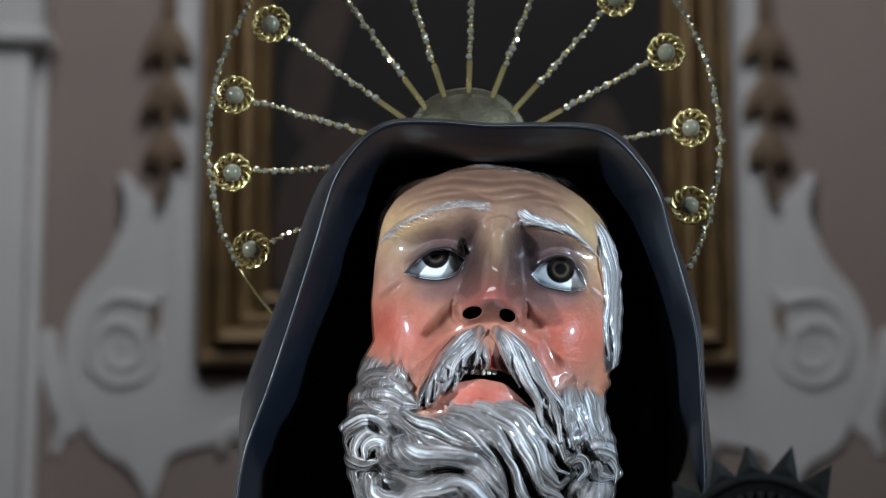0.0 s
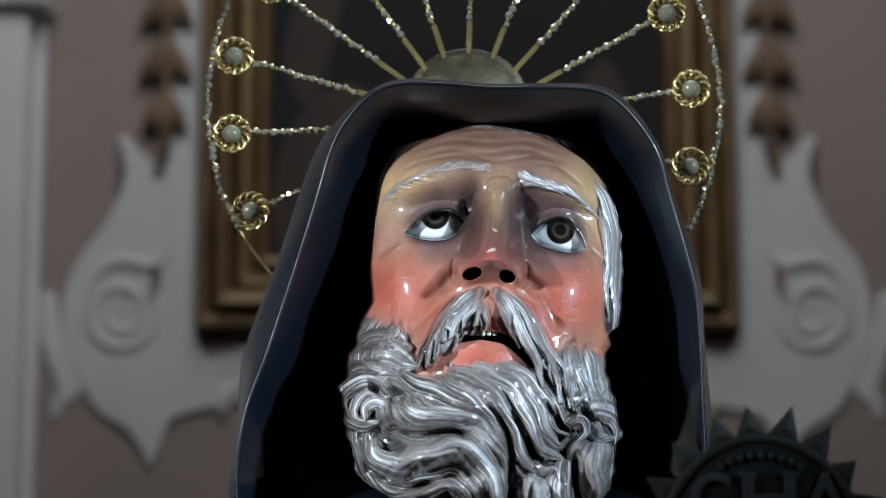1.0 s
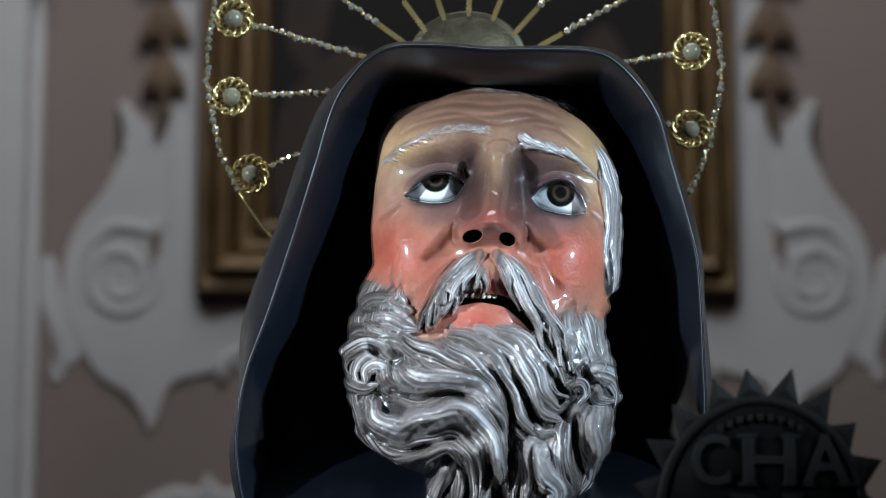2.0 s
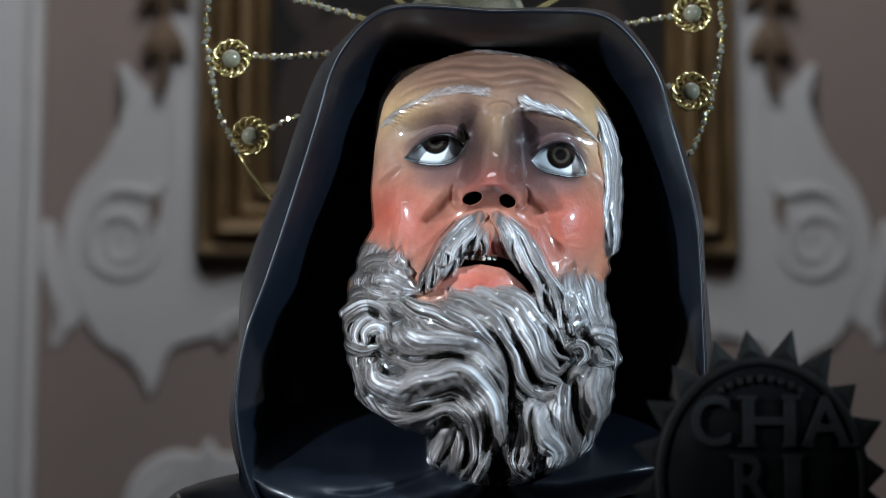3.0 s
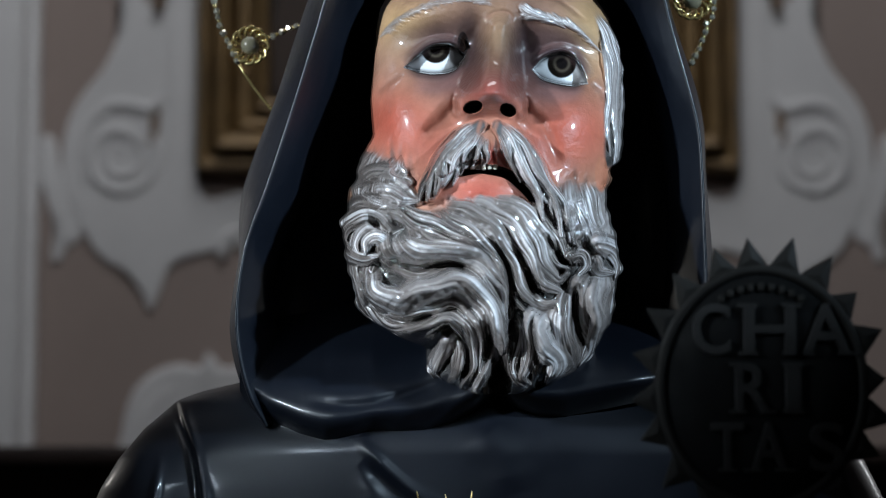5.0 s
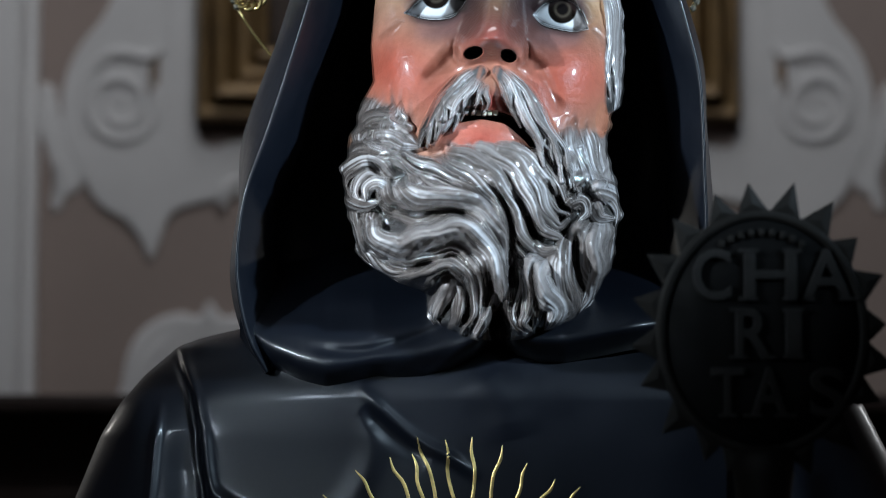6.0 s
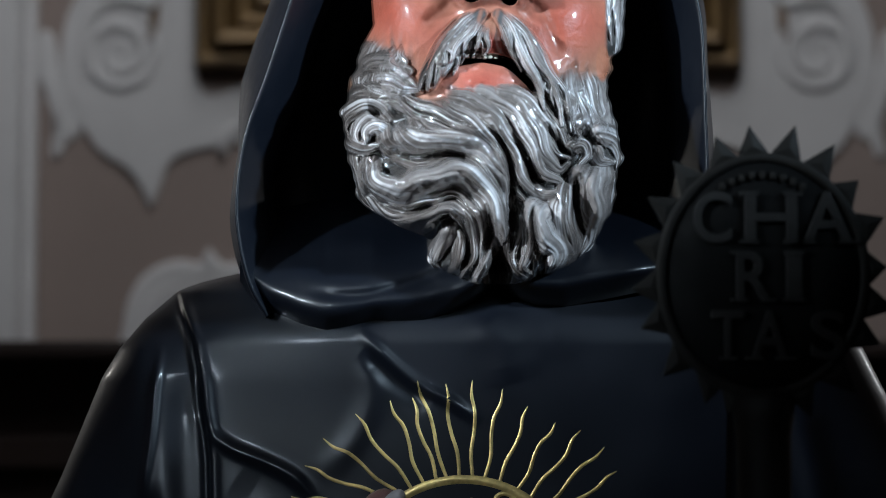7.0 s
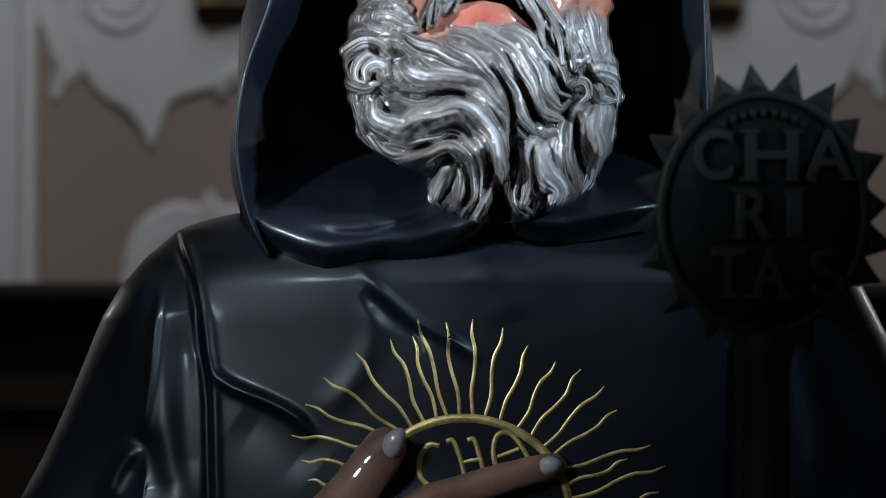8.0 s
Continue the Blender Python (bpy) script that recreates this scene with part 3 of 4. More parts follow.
def lock(width, height, *pts, tone=0.0, strands=3.0):
    """A carved lock of hair: rounded across, furrowed along, crimped, with brushed grey and white paint, darker toward
    its edges.
    """
    global D
    line = spline(pts, 7)
    width = width * swell
    m = (U > line[:, 0].min() - width) & (U < line[:, 0].max() + width) & (V > line[:, 1].min() - width) & (V < line[:, 1].max() + width)
    if not m.any():
        return
    dist, along, side = nearest(U[m], V[m], line)
    length = np.hypot(*np.diff(line, axis=0).T).sum()
    ph = rng.rand(6) * 6.3
    wide = width * np.minimum(1, 0.55 + 2.2 * along) * (1 - 0.72 * along**3.0) * (1 + 0.08 * np.sin(along * length / 17 + ph[0]))
    n = side * dist / wide + 0.07 * np.sin(along * length / 11 + ph[1])
    across = np.sqrt(np.clip(1 - n * n, 0, 1))
    bend = 0.9 * np.sin(5 * along + ph[2])
    furrow = 1 - np.exp(-((np.sin(n * strands * (0.8 + 0.3 * rng.rand()) + ph[3] + bend)) / 0.26) ** 2)
    fine = np.sin(n * 9 * min(1, width / 12) + ph[4] + 2 * bend + 0.8 * np.sin(along * length / 23))
    root = step(along, 0.0, min(0.42, 34 / length))
    bold = 1.0 + 0.45 * rng.rand()
    skew = 1 + 0.3 * n * (1 if rng.rand() > 0.3 else -1)
    lift = bold * height * (0.6 + 0.4 * np.sin(math.pi * np.clip(along, 0, 1) ** 0.8)) * across * skew * (0.91 + 0.09 * furrow) + 0.03 * height * fine * across
    high = BED[m] - 9 + lift * root + 1.0 * np.sin(U[m] / 3.7 + ph[5]) * np.sin(V[m] / 4.3 + ph[0])
    high = np.where(abs(n) < 1, high, -1e3)
    old = D[m]
    gap = high - old
    D[m] = np.where(abs(n) < 1, old + 0.5 * (gap + np.sqrt(gap * gap + 9)), old)
    over = np.where(abs(n) < 1, 1 / (1 + np.exp(-np.clip(gap, -30, 30) / 2.5)), 0) * np.clip(root * 1.3, 0, 1) * np.clip((1 - abs(n)) * 6, 0, 1)
    flow = along * length
    brush = 0.45 * np.sin(n * 5 + ph[0] + bend + flow / 60) + 0.5 * np.sin(n * 11 + ph[1] + flow / 45) + 0.5 * np.sin(n * 19 + ph[2] - flow / 38) + 0.3 * np.sin(n * 31 + ph[4])
    dry = np.clip(brush + 0.25, 0, 2) * np.clip(0.35 + 0.8 * np.sin(flow / 34 + ph[3]), 0.08, 1.2) * across
    grey = 0.095 + 0.95 * tone + 0.02 * rng.randn() + (0.27 + 1.1 * max(tone, 0)) * dry + 0.03 * brush - 0.03 * (1 - across)
    grey = np.clip(grey, 0.02, 0.75)[:, None] * (np.array((1.24, 1.0, 0.88)) + np.clip(grey * 2.5, 0, 1)[:, None] * np.array((-0.16, 0.02, 0.14)))
    kept = glassy[m]
    kept[over > 0.5] = 4
    glassy[m] = kept
    col[m] = col[m] * (1 - over[:, None]) + np.clip(grey, 0.02, 1) * over[:, None]


# Sideburns and curls of the dark-lit side.
for k in range(5):
    lock(13, 15, (668 + 13 * k, 300 + 6 * k), (650 + 13 * k, 330 + 5 * k), (632 + 14 * k, 362 + 6 * k), (634 + 15 * k, 398 + 4 * k))
lock(15, 26, (720, 345), (690, 352), (655, 350), (628, 372))
lock(15, 26, (640, 372), (680, 366), (715, 380), (738, 398), tone=0.06)
lock(15, 28, (650, 392), (690, 388), (715, 400), (745, 402), tone=0.1)
lock(14, 24, (618, 402), (650, 408), (690, 404), (725, 412))
lock(16, 28, (612, 425), (650, 414), (690, 420), (720, 440))
lock(15, 36, (700, 462), (672, 432), (640, 424), (612, 440), (604, 468), (620, 492), tone=0.03, strands=3)
lock(12, 36, (692, 470), (660, 444), (636, 452), (626, 475), (634, 496), tone=0.10, strands=2)
lock(11, 34, (694, 478), (668, 466), (650, 474), (648, 494), tone=0.14, strands=2)
lock(12, 26, (612, 470), (616, 490), (640, 500), (668, 498), strands=2)
lock(12, 26, (616, 495), (622, 540), (630, 580), (650, 615), (676, 616), tone=0.05)
lock(11, 26, (634, 505), (634, 555), (646, 590), (668, 612))
lock(10, 22, (660, 500), (648, 530), (650, 560))
# Long waves of the beard, crossing to the middle.
lock(13, 28, (690, 428), (676, 462), (690, 500), (735, 512), (790, 505), (842, 528), (876, 580), (886, 640))
lock(13, 32, (745, 420), (736, 450), (768, 476), (822, 484), (866, 512), (893, 562), (900, 610), tone=0.02, strands=2)
lock(18, 38, (700, 450), (718, 484), (765, 498), (815, 498), (858, 522), (886, 568), (894, 625), tone=0.12, strands=2)
lock(15, 36, (676, 508), (738, 522), (798, 508), (848, 528), (878, 578), (884, 640), (868, 704), tone=0.02, strands=2)
lock(22, 46, (650, 512), (656, 558), (700, 586), (755, 566), (805, 550), (848, 572), (874, 625), (866, 684), (842, 728), tone=0.12, strands=2)
lock(12, 40, (648, 535), (668, 578), (705, 600), (755, 590), (800, 578), (836, 600), (856, 650), (850, 700), tone=0.05, strands=2)
lock(15, 40, (640, 566), (664, 608), (705, 632), (758, 614), (800, 602), (830, 636), (838, 690), (820, 728), tone=0.04, strands=2)
lock(11, 30, (690, 632), (722, 646), (754, 634), (776, 612), (802, 616), strands=2)
lock(12, 40, (790, 622), (790, 656), (768, 686), (764, 708), (782, 722), tone=0.12, strands=2)
lock(11, 36, (804, 630), (816, 668), (808, 705), (794, 722), tone=0.02, strands=2)
lock(15, 32, (690, 400), (720, 425), (760, 445), (815, 468), (858, 505), (884, 555), (896, 610), (892, 650))
# Waves that run down to the other side.
lock(15, 34, (762, 415), (812, 448), (850, 478), (882, 520), (902, 570), (925, 592), tone=-0.04)
lock(16, 36, (775, 405), (832, 424), (875, 458), (908, 510), (928, 560), (958, 584), (990, 580), tone=0.06)
lock(16, 36, (812, 402), (862, 414), (908, 448), (938, 500), (958, 545), (990, 560), tone=0.10)
lock(16, 36, (850, 396), (905, 415), (942, 458), (962, 510), (988, 540), (1002, 530), tone=0.06)
lock(15, 34, (885, 400), (928, 425), (962, 468), (982, 508), (1002, 520), tone=0.10)
lock(13, 28, (915, 405), (950, 430), (985, 478), (1000, 505))
lock(12, 24, (790, 400), (815, 410), (850, 440), (880, 480), (905, 535), (925, 575))
for k in range(5):
    lock(10, 16, (775 + 28 * k, 404 - 3 * (2 - abs(k - 2))), (785 + 29 * k, 396), (806 + 28 * k, 402), (828 + 27 * k, 418), tone=0.06)
# Whiskers and curls of the lit side.
for k in range(4):
    lock(12, 24, (1000 + 17 * k, 352 + 4 * k), (1004 + 18 * k, 390), (1020 + 16 * k, 430), (1036 + 15 * k, 470), tone=0.08)
lock(12, 26, (985, 395), (1004, 425), (1000, 455), (1014, 482), tone=0.05, strands=2)
lock(12, 26, (1015, 420), (1022, 445), (1012, 470), (1030, 492), strands=2)
lock(12, 24, (1068, 395), (1076, 440), (1084, 480), (1096, 508), tone=0.14)
lock(15, 32, (1036, 496), (1062, 478), (1088, 484), (1098, 512), (1092, 540), tone=0.10, strands=2)
lock(11, 26, (1004, 530), (1008, 505), (1028, 498), (1036, 515), (1022, 532), strands=2)
lock(11, 24, (1030, 505), (1050, 508), (1062, 525), (1084, 528), tone=0.05, strands=2)
lock(16, 36, (1046, 518), (1030, 560), (1036, 610), (1050, 650), (1030, 692), tone=0.06)
lock(17, 38, (1068, 520), (1062, 570), (1064, 620), (1052, 665), (1028, 694), tone=0.12)
lock(13, 30, (1088, 532), (1088, 580), (1074, 630), (1056, 668))
lock(15, 34, (1015, 545), (1004, 590), (1008, 640), (1016, 690), (996, 718))
lock(19, 42, (975, 585), (948, 625), (962, 655), (985, 690), (968, 732), tone=0.20)
lock(15, 36, (1000, 575), (985, 620), (992, 660), (1002, 700), (980, 730), tone=0.10)
lock(11, 26, (905, 596), (918, 640), (904, 685), (915, 718), (945, 738), tone=-0.06, strands=2)
lock(11, 28, (925, 596), (938, 640), (934, 690), (925, 715), (948, 732), strands=2)
lock(11, 28, (948, 592), (946, 640), (950, 690), (945, 725), tone=-0.05, strands=2)
lock(10, 26, (896, 600), (900, 640), (892, 680), (908, 725), tone=-0.08, strands=2)
# Deep undercuts between the locks, their shade also painted in near-black brown.
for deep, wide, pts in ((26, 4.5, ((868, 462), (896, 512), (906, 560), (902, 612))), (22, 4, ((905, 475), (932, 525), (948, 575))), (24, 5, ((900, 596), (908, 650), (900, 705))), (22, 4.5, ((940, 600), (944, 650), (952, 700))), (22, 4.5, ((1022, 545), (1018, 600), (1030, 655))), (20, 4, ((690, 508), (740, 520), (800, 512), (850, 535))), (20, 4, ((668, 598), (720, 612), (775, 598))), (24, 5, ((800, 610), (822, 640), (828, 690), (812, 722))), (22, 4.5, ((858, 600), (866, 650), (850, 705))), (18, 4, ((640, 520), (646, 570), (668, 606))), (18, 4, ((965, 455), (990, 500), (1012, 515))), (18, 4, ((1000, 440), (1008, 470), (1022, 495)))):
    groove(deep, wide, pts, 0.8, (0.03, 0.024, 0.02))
# The dark parting at the bottom.
D -= 70 * np.exp(-0.5 * ((U - 879 - 0.08 * (V - 680)) / 9) ** 2) * step(V, 625, 690)
D -= 45 * hill(U, V, 752, 655, 12, 14) + 44 * hill(U, V, 668, 438, 15, 7, 0.65)
# Moustache.
BED = np.maximum(BED + 8, D)
swell = 1.1
lock(15, 34, (848, 262), (818, 285), (788, 320), (766, 358), (757, 398), tone=0.04)
lock(13, 32, (838, 266), (800, 296), (772, 332), (752, 368), (742, 400), tone=-0.02)
lock(12, 34, (850, 268), (828, 295), (804, 325), (796, 352), (786, 372), tone=0.10)
lock(9, 30, (852, 272), (838, 300), (822, 322), (820, 345), tone=0.14, strands=2)
lock(8, 28, (856, 276), (846, 302), (842, 325), (834, 342), tone=0.12, strands=2)
lock(8, 28, (858, 280), (858, 305), (862, 322), (856, 338), tone=0.14, strands=2)
lock(9, 28, (820, 290), (790, 320), (778, 352), (770, 388), strands=2)
lock(13, 32, (880, 262), (905, 290), (922, 335), (948, 380), (962, 434), tone=0.18)
lock(13, 32, (886, 264), (922, 296), (948, 348), (980, 398), (994, 462), tone=0.14)
lock(12, 28, (890, 268), (936, 308), (962, 358), (996, 408), (1008, 472), tone=0.10)
lock(9, 30, (882, 272), (896, 305), (908, 335), (922, 366), tone=0.12, strands=2)
lock(8, 26, (884, 282), (896, 312), (904, 330), (912, 352), strands=2)
lock(11, 26, (940, 330), (972, 372), (998, 420), (1016, 476), tone=-0.03)
for k in range(16):
    a = k / 15
    x0, y0 = 848 - 74 * a, 272 + 62 * a
    lock(7.5, 18 + 7 * rng.rand(), (x0, y0), (x0 - 12 + 5 * rng.randn(), y0 + 18), (x0 - 6 + 5 * rng.randn(), y0 + 38), (x0 - 14 + 4 * rng.randn(), y0 + 56 + 6 * rng.randn()), tone=0.06 + 0.2 * rng.rand(), strands=1.4)
for k in range(20):
    a = k / 19
    x0, y0 = 882 + 92 * a, 272 + 108 * a
    lock(7.5, 18 + 7 * rng.rand(), (x0, y0), (x0 + 14 + 4 * rng.randn(), y0 + 18), (x0 + 12 + 4 * rng.randn(), y0 + 38), (x0 + 26 + 4 * rng.randn(), y0 + 58 + 6 * rng.randn()), tone=0.06 + 0.2 * rng.rand(), strands=1.4)
for k in range(9):
    x0 = 856 - 7 * k
    lock(6.5, 20, (x0, 280 + 2 * k), (x0 - 5 + 3 * rng.randn(), 300 + 2 * k), (x0 + 2 + 3 * rng.randn(), 320 + k), (x0 - 2 + 3 * rng.randn(), 341 + 2 * rng.randn()), tone=0.08 + 0.2 * rng.rand(), strands=1.4)
# Small crimped strands over the cheeks' whiskers.
for k in range(16):
    x0, y0 = 640 + 85 * rng.rand(), 318 + 72 * rng.rand()
    lock(7, 9, (x0, y0), (x0 - 8 + 5 * rng.randn(), y0 + 14), (x0 + 4 + 5 * rng.randn(), y0 + 26), (x0 - 4 + 6 * rng.randn(), y0 + 40), tone=0.14 * rng.rand(), strands=1.4)
for k in range(16):
    x0, y0 = 1000 + 62 * rng.rand(), 368 + 95 * rng.rand()
    lock(7, 9, (x0, y0), (x0 + 8 + 5 * rng.randn(), y0 + 14), (x0 + 3 + 5 * rng.randn(), y0 + 26), (x0 + 12 + 6 * rng.randn(), y0 + 40), tone=0.2 * rng.rand(), strands=1.4)
# Hair at the lit temple, and the ear lobe under it.
BED = SKIN + 7
swell = 1.35
lock(9, 10, (1050, 62), (1076, 110), (1090, 165), (1088, 230), (1092, 300), (1088, 345), tone=0.18)
lock(8, 10, (1066, 90), (1096, 140), (1100, 205), (1097, 270), (1093, 330), tone=0.20)
lock(6, 9, (1066, 120), (1076, 165), (1078, 215), (1074, 265), (1080, 320), tone=0.14, strands=2)
tint(0.95 * step(1 - ((U - 1064) / 13) ** 2 - ((V - 352) / 36) ** 2, 0, 0.5), (0.45, 0.17, 0.10))
# Hairline and eyebrows.
swell = 1.0
for k in range(9):
    lock(8, 6, (826 + 24 * k, -28 + 0.6 * k * k), (850 + 24 * k, -32 + 0.7 * k * k), (880 + 22 * k, -24 + 0.95 * k * k), tone=0.16, strands=2)
for k in range(6):
    lock(6, 5, (812 - 20 * k, -25 + 0.9 * k * k), (796 - 20 * k, -22 + 1.1 * k * k), (778 - 19 * k, -14 + 1.35 * k * k), tone=0.10 * rng.rand(), strands=2)
BED = D + 5
for k, (cu, cv) in enumerate(spline(((866, 45), (822, 40), (775, 49), (732, 67), (704, 84), (690, 100)), 4)):
    a = k / 20
    for q in (-1.4, -0.5, 0.5, 1.4):
        q += 0.4 * rng.randn()
        lock(3.6 - 1.0 * a, 3.2, (cu + 8, cv + (4.5 - 2 * a) * q + 3), (cu - 4, cv + (4 - 2 * a) * q), (cu - 18, cv + (3 - 2 * a) * q + 3 + 7 * a), tone=0.05 + 0.08 * rng.rand() - 0.02 * a, strands=1.5)
for k, (cu, cv) in enumerate(spline(((922, 64), (950, 72), (985, 80), (1016, 96), (1044, 124)), 4)):
    a = k / 16
    for q in (-1.2, 0, 1.2):
        q += 0.4 * rng.randn()
        lock(4.6 - 1.8 * a, 8 - 3 * a, (cu - 6, cv - 4 + (6 - 3 * a) * q), (cu + 6, cv + 1 + (5 - 3 * a) * q), (cu + 20, cv + 7 + 3 * q * (1 - a) + 7 * a), tone=0.16 + 0.14 * rng.rand() - 0.06 * a, strands=1.5)
lock(7, 13, (932, 44), (924, 58), (942, 70), (975, 78), tone=0.22, strands=2)
lock(5, 9, (910, 82), (930, 74), (965, 80), (1000, 94), tone=0.16, strands=2)

# The head's edge turns back under the hood.
D = np.where(abs(S)[None] > 0.985, np.minimum(D, D - 40 * (abs(S)[None] - 0.985) / 0.015), D)
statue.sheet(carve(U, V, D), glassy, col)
back = -70 - 70 * round_[::8, ::8] * np.clip(1 - ((V[::8, ::8] - 250) / 420) ** 2, 0, 1)
statue.sheet(carve(U[::8, ::8], V[::8, ::8], back)[:, ::-1], 1)

# -- hood: a deep cowl round the head --
RIM = spline([(470, 800, 60), (440, 745, 80), (421, 670, 85), (416, 590, 80), (432, 480, 70), (472, 368, 60), (520, 222, 50), (556, 105, 45), (584, 10, 45), (612, -42, 50), (650, -84, 58), (700, -106, 64), (780, -107, 66), (870, -100, 66), (960, -101, 66), (1050, -97, 62), (1095, -78, 55), (1140, -30, 48), (1172, 25, 45), (1192, 100, 45), (1218, 190, 50), (1238, 270, 55), (1245, 350, 60), (1249, 450, 66), (1252, 560, 70), (1240, 680, 70), (1210, 750, 60)], 7)
way = np.gradient(RIM[:, :2], axis=0)
inward = np.stack([-way[:, 1], way[:, 0]], 1)
inward /= np.linalg.norm(inward, axis=1)[:, None]
flat = np.exp(-0.5 * ((RIM[:, 0] - 870) / 190) ** 2) * (RIM[:, 1] < 0)
leftish = step(-RIM[:, 0], -640, -520) * (1 - step(RIM[:, 1], 380, 520))
rows = []
for push, deep, top_deep in ((-34, -235, -225), (-32, -150, -140), (-24, -75, -65), (-11, -28, -25), (-2, -7, -7), (0, -1, -1), (2, 1, 1), (5, 0, 0), (8, -5, -4), (20, -26, -14), (38, -60, -34), (54, -100, -70), (66, -145, -110), (72, -190, -170), (68, -232, -222)):
    p = push * (np.where(push < 0, 0.2 + 0.8 * leftish - 0.1 * flat, 1.0) if push < 0 else 1.0)
    xy = RIM[:, :2] + inward * (p * np.ones(len(RIM)))[:, None]
    ripple = 3 * np.sin(RIM[:, 1] / 47 + push / 12) if push > 15 or push < -15 else 0
    rows.append(carve(xy[:, 0] + ripple, xy[:, 1], RIM[:, 2] + deep * (1 - flat) + top_deep * flat))
inner = rows[-1]
middle = carve(860, 250, -215)
for f in (0.66, 0.33, 0.02):
    rows.append(inner * f + middle * (1 - f))
statue.sheet(np.array(rows), 1)

# -- cowl: folds of cloth under the beard --
BOTTOM = [(425, 735), (445, 768), (480, 797), (530, 820), (575, 831), (620, 823), (660, 812), (700, 817), (750, 816), (800, 801), (840, 776), (870, 750), (885, 746), (910, 768), (950, 784), (1000, 785), (1060, 771), (1120, 758), (1180, 746), (1250, 735)]
cu = np.linspace(424, 1250, 300)
low = edge(cu, BOTTOM, 5)
T = np.linspace(0, 1, 120)[:, None]
U = np.repeat(cu[None], 120, 0)
V = 560 + (low[None] - 560) * T
D = -70 + 205 * np.sin(T * math.pi / 2) ** 1.1 - 160 * (1 - T) ** 2.5 - 60 * step(abs(U - 850), 250, 430) + 0 * U
D -= 75 * np.clip((T - 0.76) / 0.24, 0, 1) ** 2.2
col = np.zeros(V.shape + (3,))
groove(-6, 20, ((560, 652), (640, 658), (740, 650), (800, 640)))
groove(4, 15, ((480, 672), (580, 698), (690, 690), (770, 668)))
groove(-5, 16, ((470, 705), (560, 732), (650, 736), (740, 712), (850, 676)))
groove(8, 7, ((540, 752), (600, 762), (650, 760), (720, 742), (790, 714), (862, 680)))
groove(-4, 14, ((470, 762), (560, 790), (660, 782), (760, 762), (850, 722)))
groove(4, 9, ((640, 806), (690, 790), (750, 780), (820, 752)))
groove(-5, 15, ((900, 728), (980, 738), (1080, 722), (1180, 700)))
groove(6, 9, ((905, 752), (990, 760), (1090, 742), (1180, 728)))
groove(14, 12, ((862, 690), (872, 722), (882, 752)))
statue.sheet(carve(U, V, D), 1)

# -- robe with its scapular, down to the hem --
SHOULDER_L = [(712, 470), (722, 420), (735, 362), (752, 314), (775, 290), (800, 258), (853, 212), (908, 178), (988, 145), (1078, 107), (1158, 70), (1230, 30), (1400, -30), (2200, -60), (4900, -160)]
SHOULDER_R = [(712, 1180), (735, 1290), (752, 1370), (800, 1470), (848, 1524), (938, 1570), (1078, 1632), (1230, 1700), (1400, 1760), (2200, 1780), (4900, 1880)]
HEM = 4480


def torso(u, v):
    """How far the robe stands proud at (u, v)."""
    l, r = edge(v, SHOULDER_L, 6), edge(v, SHOULDER_R, 6)
    x = np.clip((u - (l + r) / 2) / ((r - l) / 2), -1, 1)
    return -150 + 230 * np.sqrt(np.clip(1 - x * x, 0, 1)) ** 0.85 + 50 * step(v, 700, 1350) - 60 * (1 - step(v, 690, 850))


ROWS_V = np.r_[np.linspace(712, 1300, 230), np.linspace(1330, HEM, 60)]
lo, hi = edge(ROWS_V, SHOULDER_L, 6), edge(ROWS_V, SHOULDER_R, 6)
S = 0.6 * np.sin(np.linspace(-1, 1, 520) * math.pi / 2) + 0.4 * np.linspace(-1, 1, 520)
V = np.repeat(ROWS_V[:, None], 520, 1)
U = (lo + hi)[:, None] / 2 + S[None] * ((hi - lo) / 2)[:, None]
D = torso(U, V)
col = np.zeros(V.shape + (3,))
panel_l = edge(V, [(700, 312), (752, 314), (785, 322), (840, 342), (900, 352), (960, 357), (1000, 364), (1060, 369), (1230, 371), (4900, 330)], 5)
panel_r = edge(V, [(700, 1340), (752, 1345), (840, 1310), (940, 1292), (1230, 1290), (4900, 1330)], 5)
D += 17 * step(U, panel_l - 3, panel_l + 3) * (1 - step(U, panel_r - 3, panel_r + 3))
D += 3 * np.exp(-0.5 * ((U - panel_l - 9) / 6) ** 2) - 4 * np.exp(-0.5 * ((U - panel_l + 8) / 5) ** 2)
D += 30 * np.exp(-0.5 * ((U - panel_l + 95) / 55) ** 2) * step(V, 780, 900)
groove(-10, 6, ((285, 850), (272, 930), (264, 1010), (254, 1080), (250, 1135)))
groove(8, 20, ((318, 900), (318, 1000), (322, 1120), (330, 1240)))
groove(12, 20, ((222, 1235), (240, 1180), (252, 1140), (272, 1200), (280, 1260)))
groove(-10, 10, ((180, 1240), (205, 1180), (245, 1135)))
groove(-11, 8, ((360, 990), (400, 1030), (470, 1060), (520, 1088), (560, 1130)))
groove(5, 34, ((420, 1080), (500, 1130), (560, 1180)))
groove(-4, 12, ((360, 900), (363, 950), (364, 1000)))
groove(-11, 8, ((632, 822), (690, 880), (740, 920), (800, 952), (850, 990)))
groove(9, 12, ((640, 860), (700, 915), (760, 960)))
groove(-4, 16, ((640, 850), (655, 940), (625, 1020), (560, 1090)))
groove(-5, 26, ((840, 790), (890, 860), (905, 920)))
groove(-12, 22, ((1400, 930), (1430, 1020), (1452, 1120), (1460, 1230)))
D += 1.0 * np.sin(U / 71 + V / 93) * np.sin(V / 57 - U / 131)
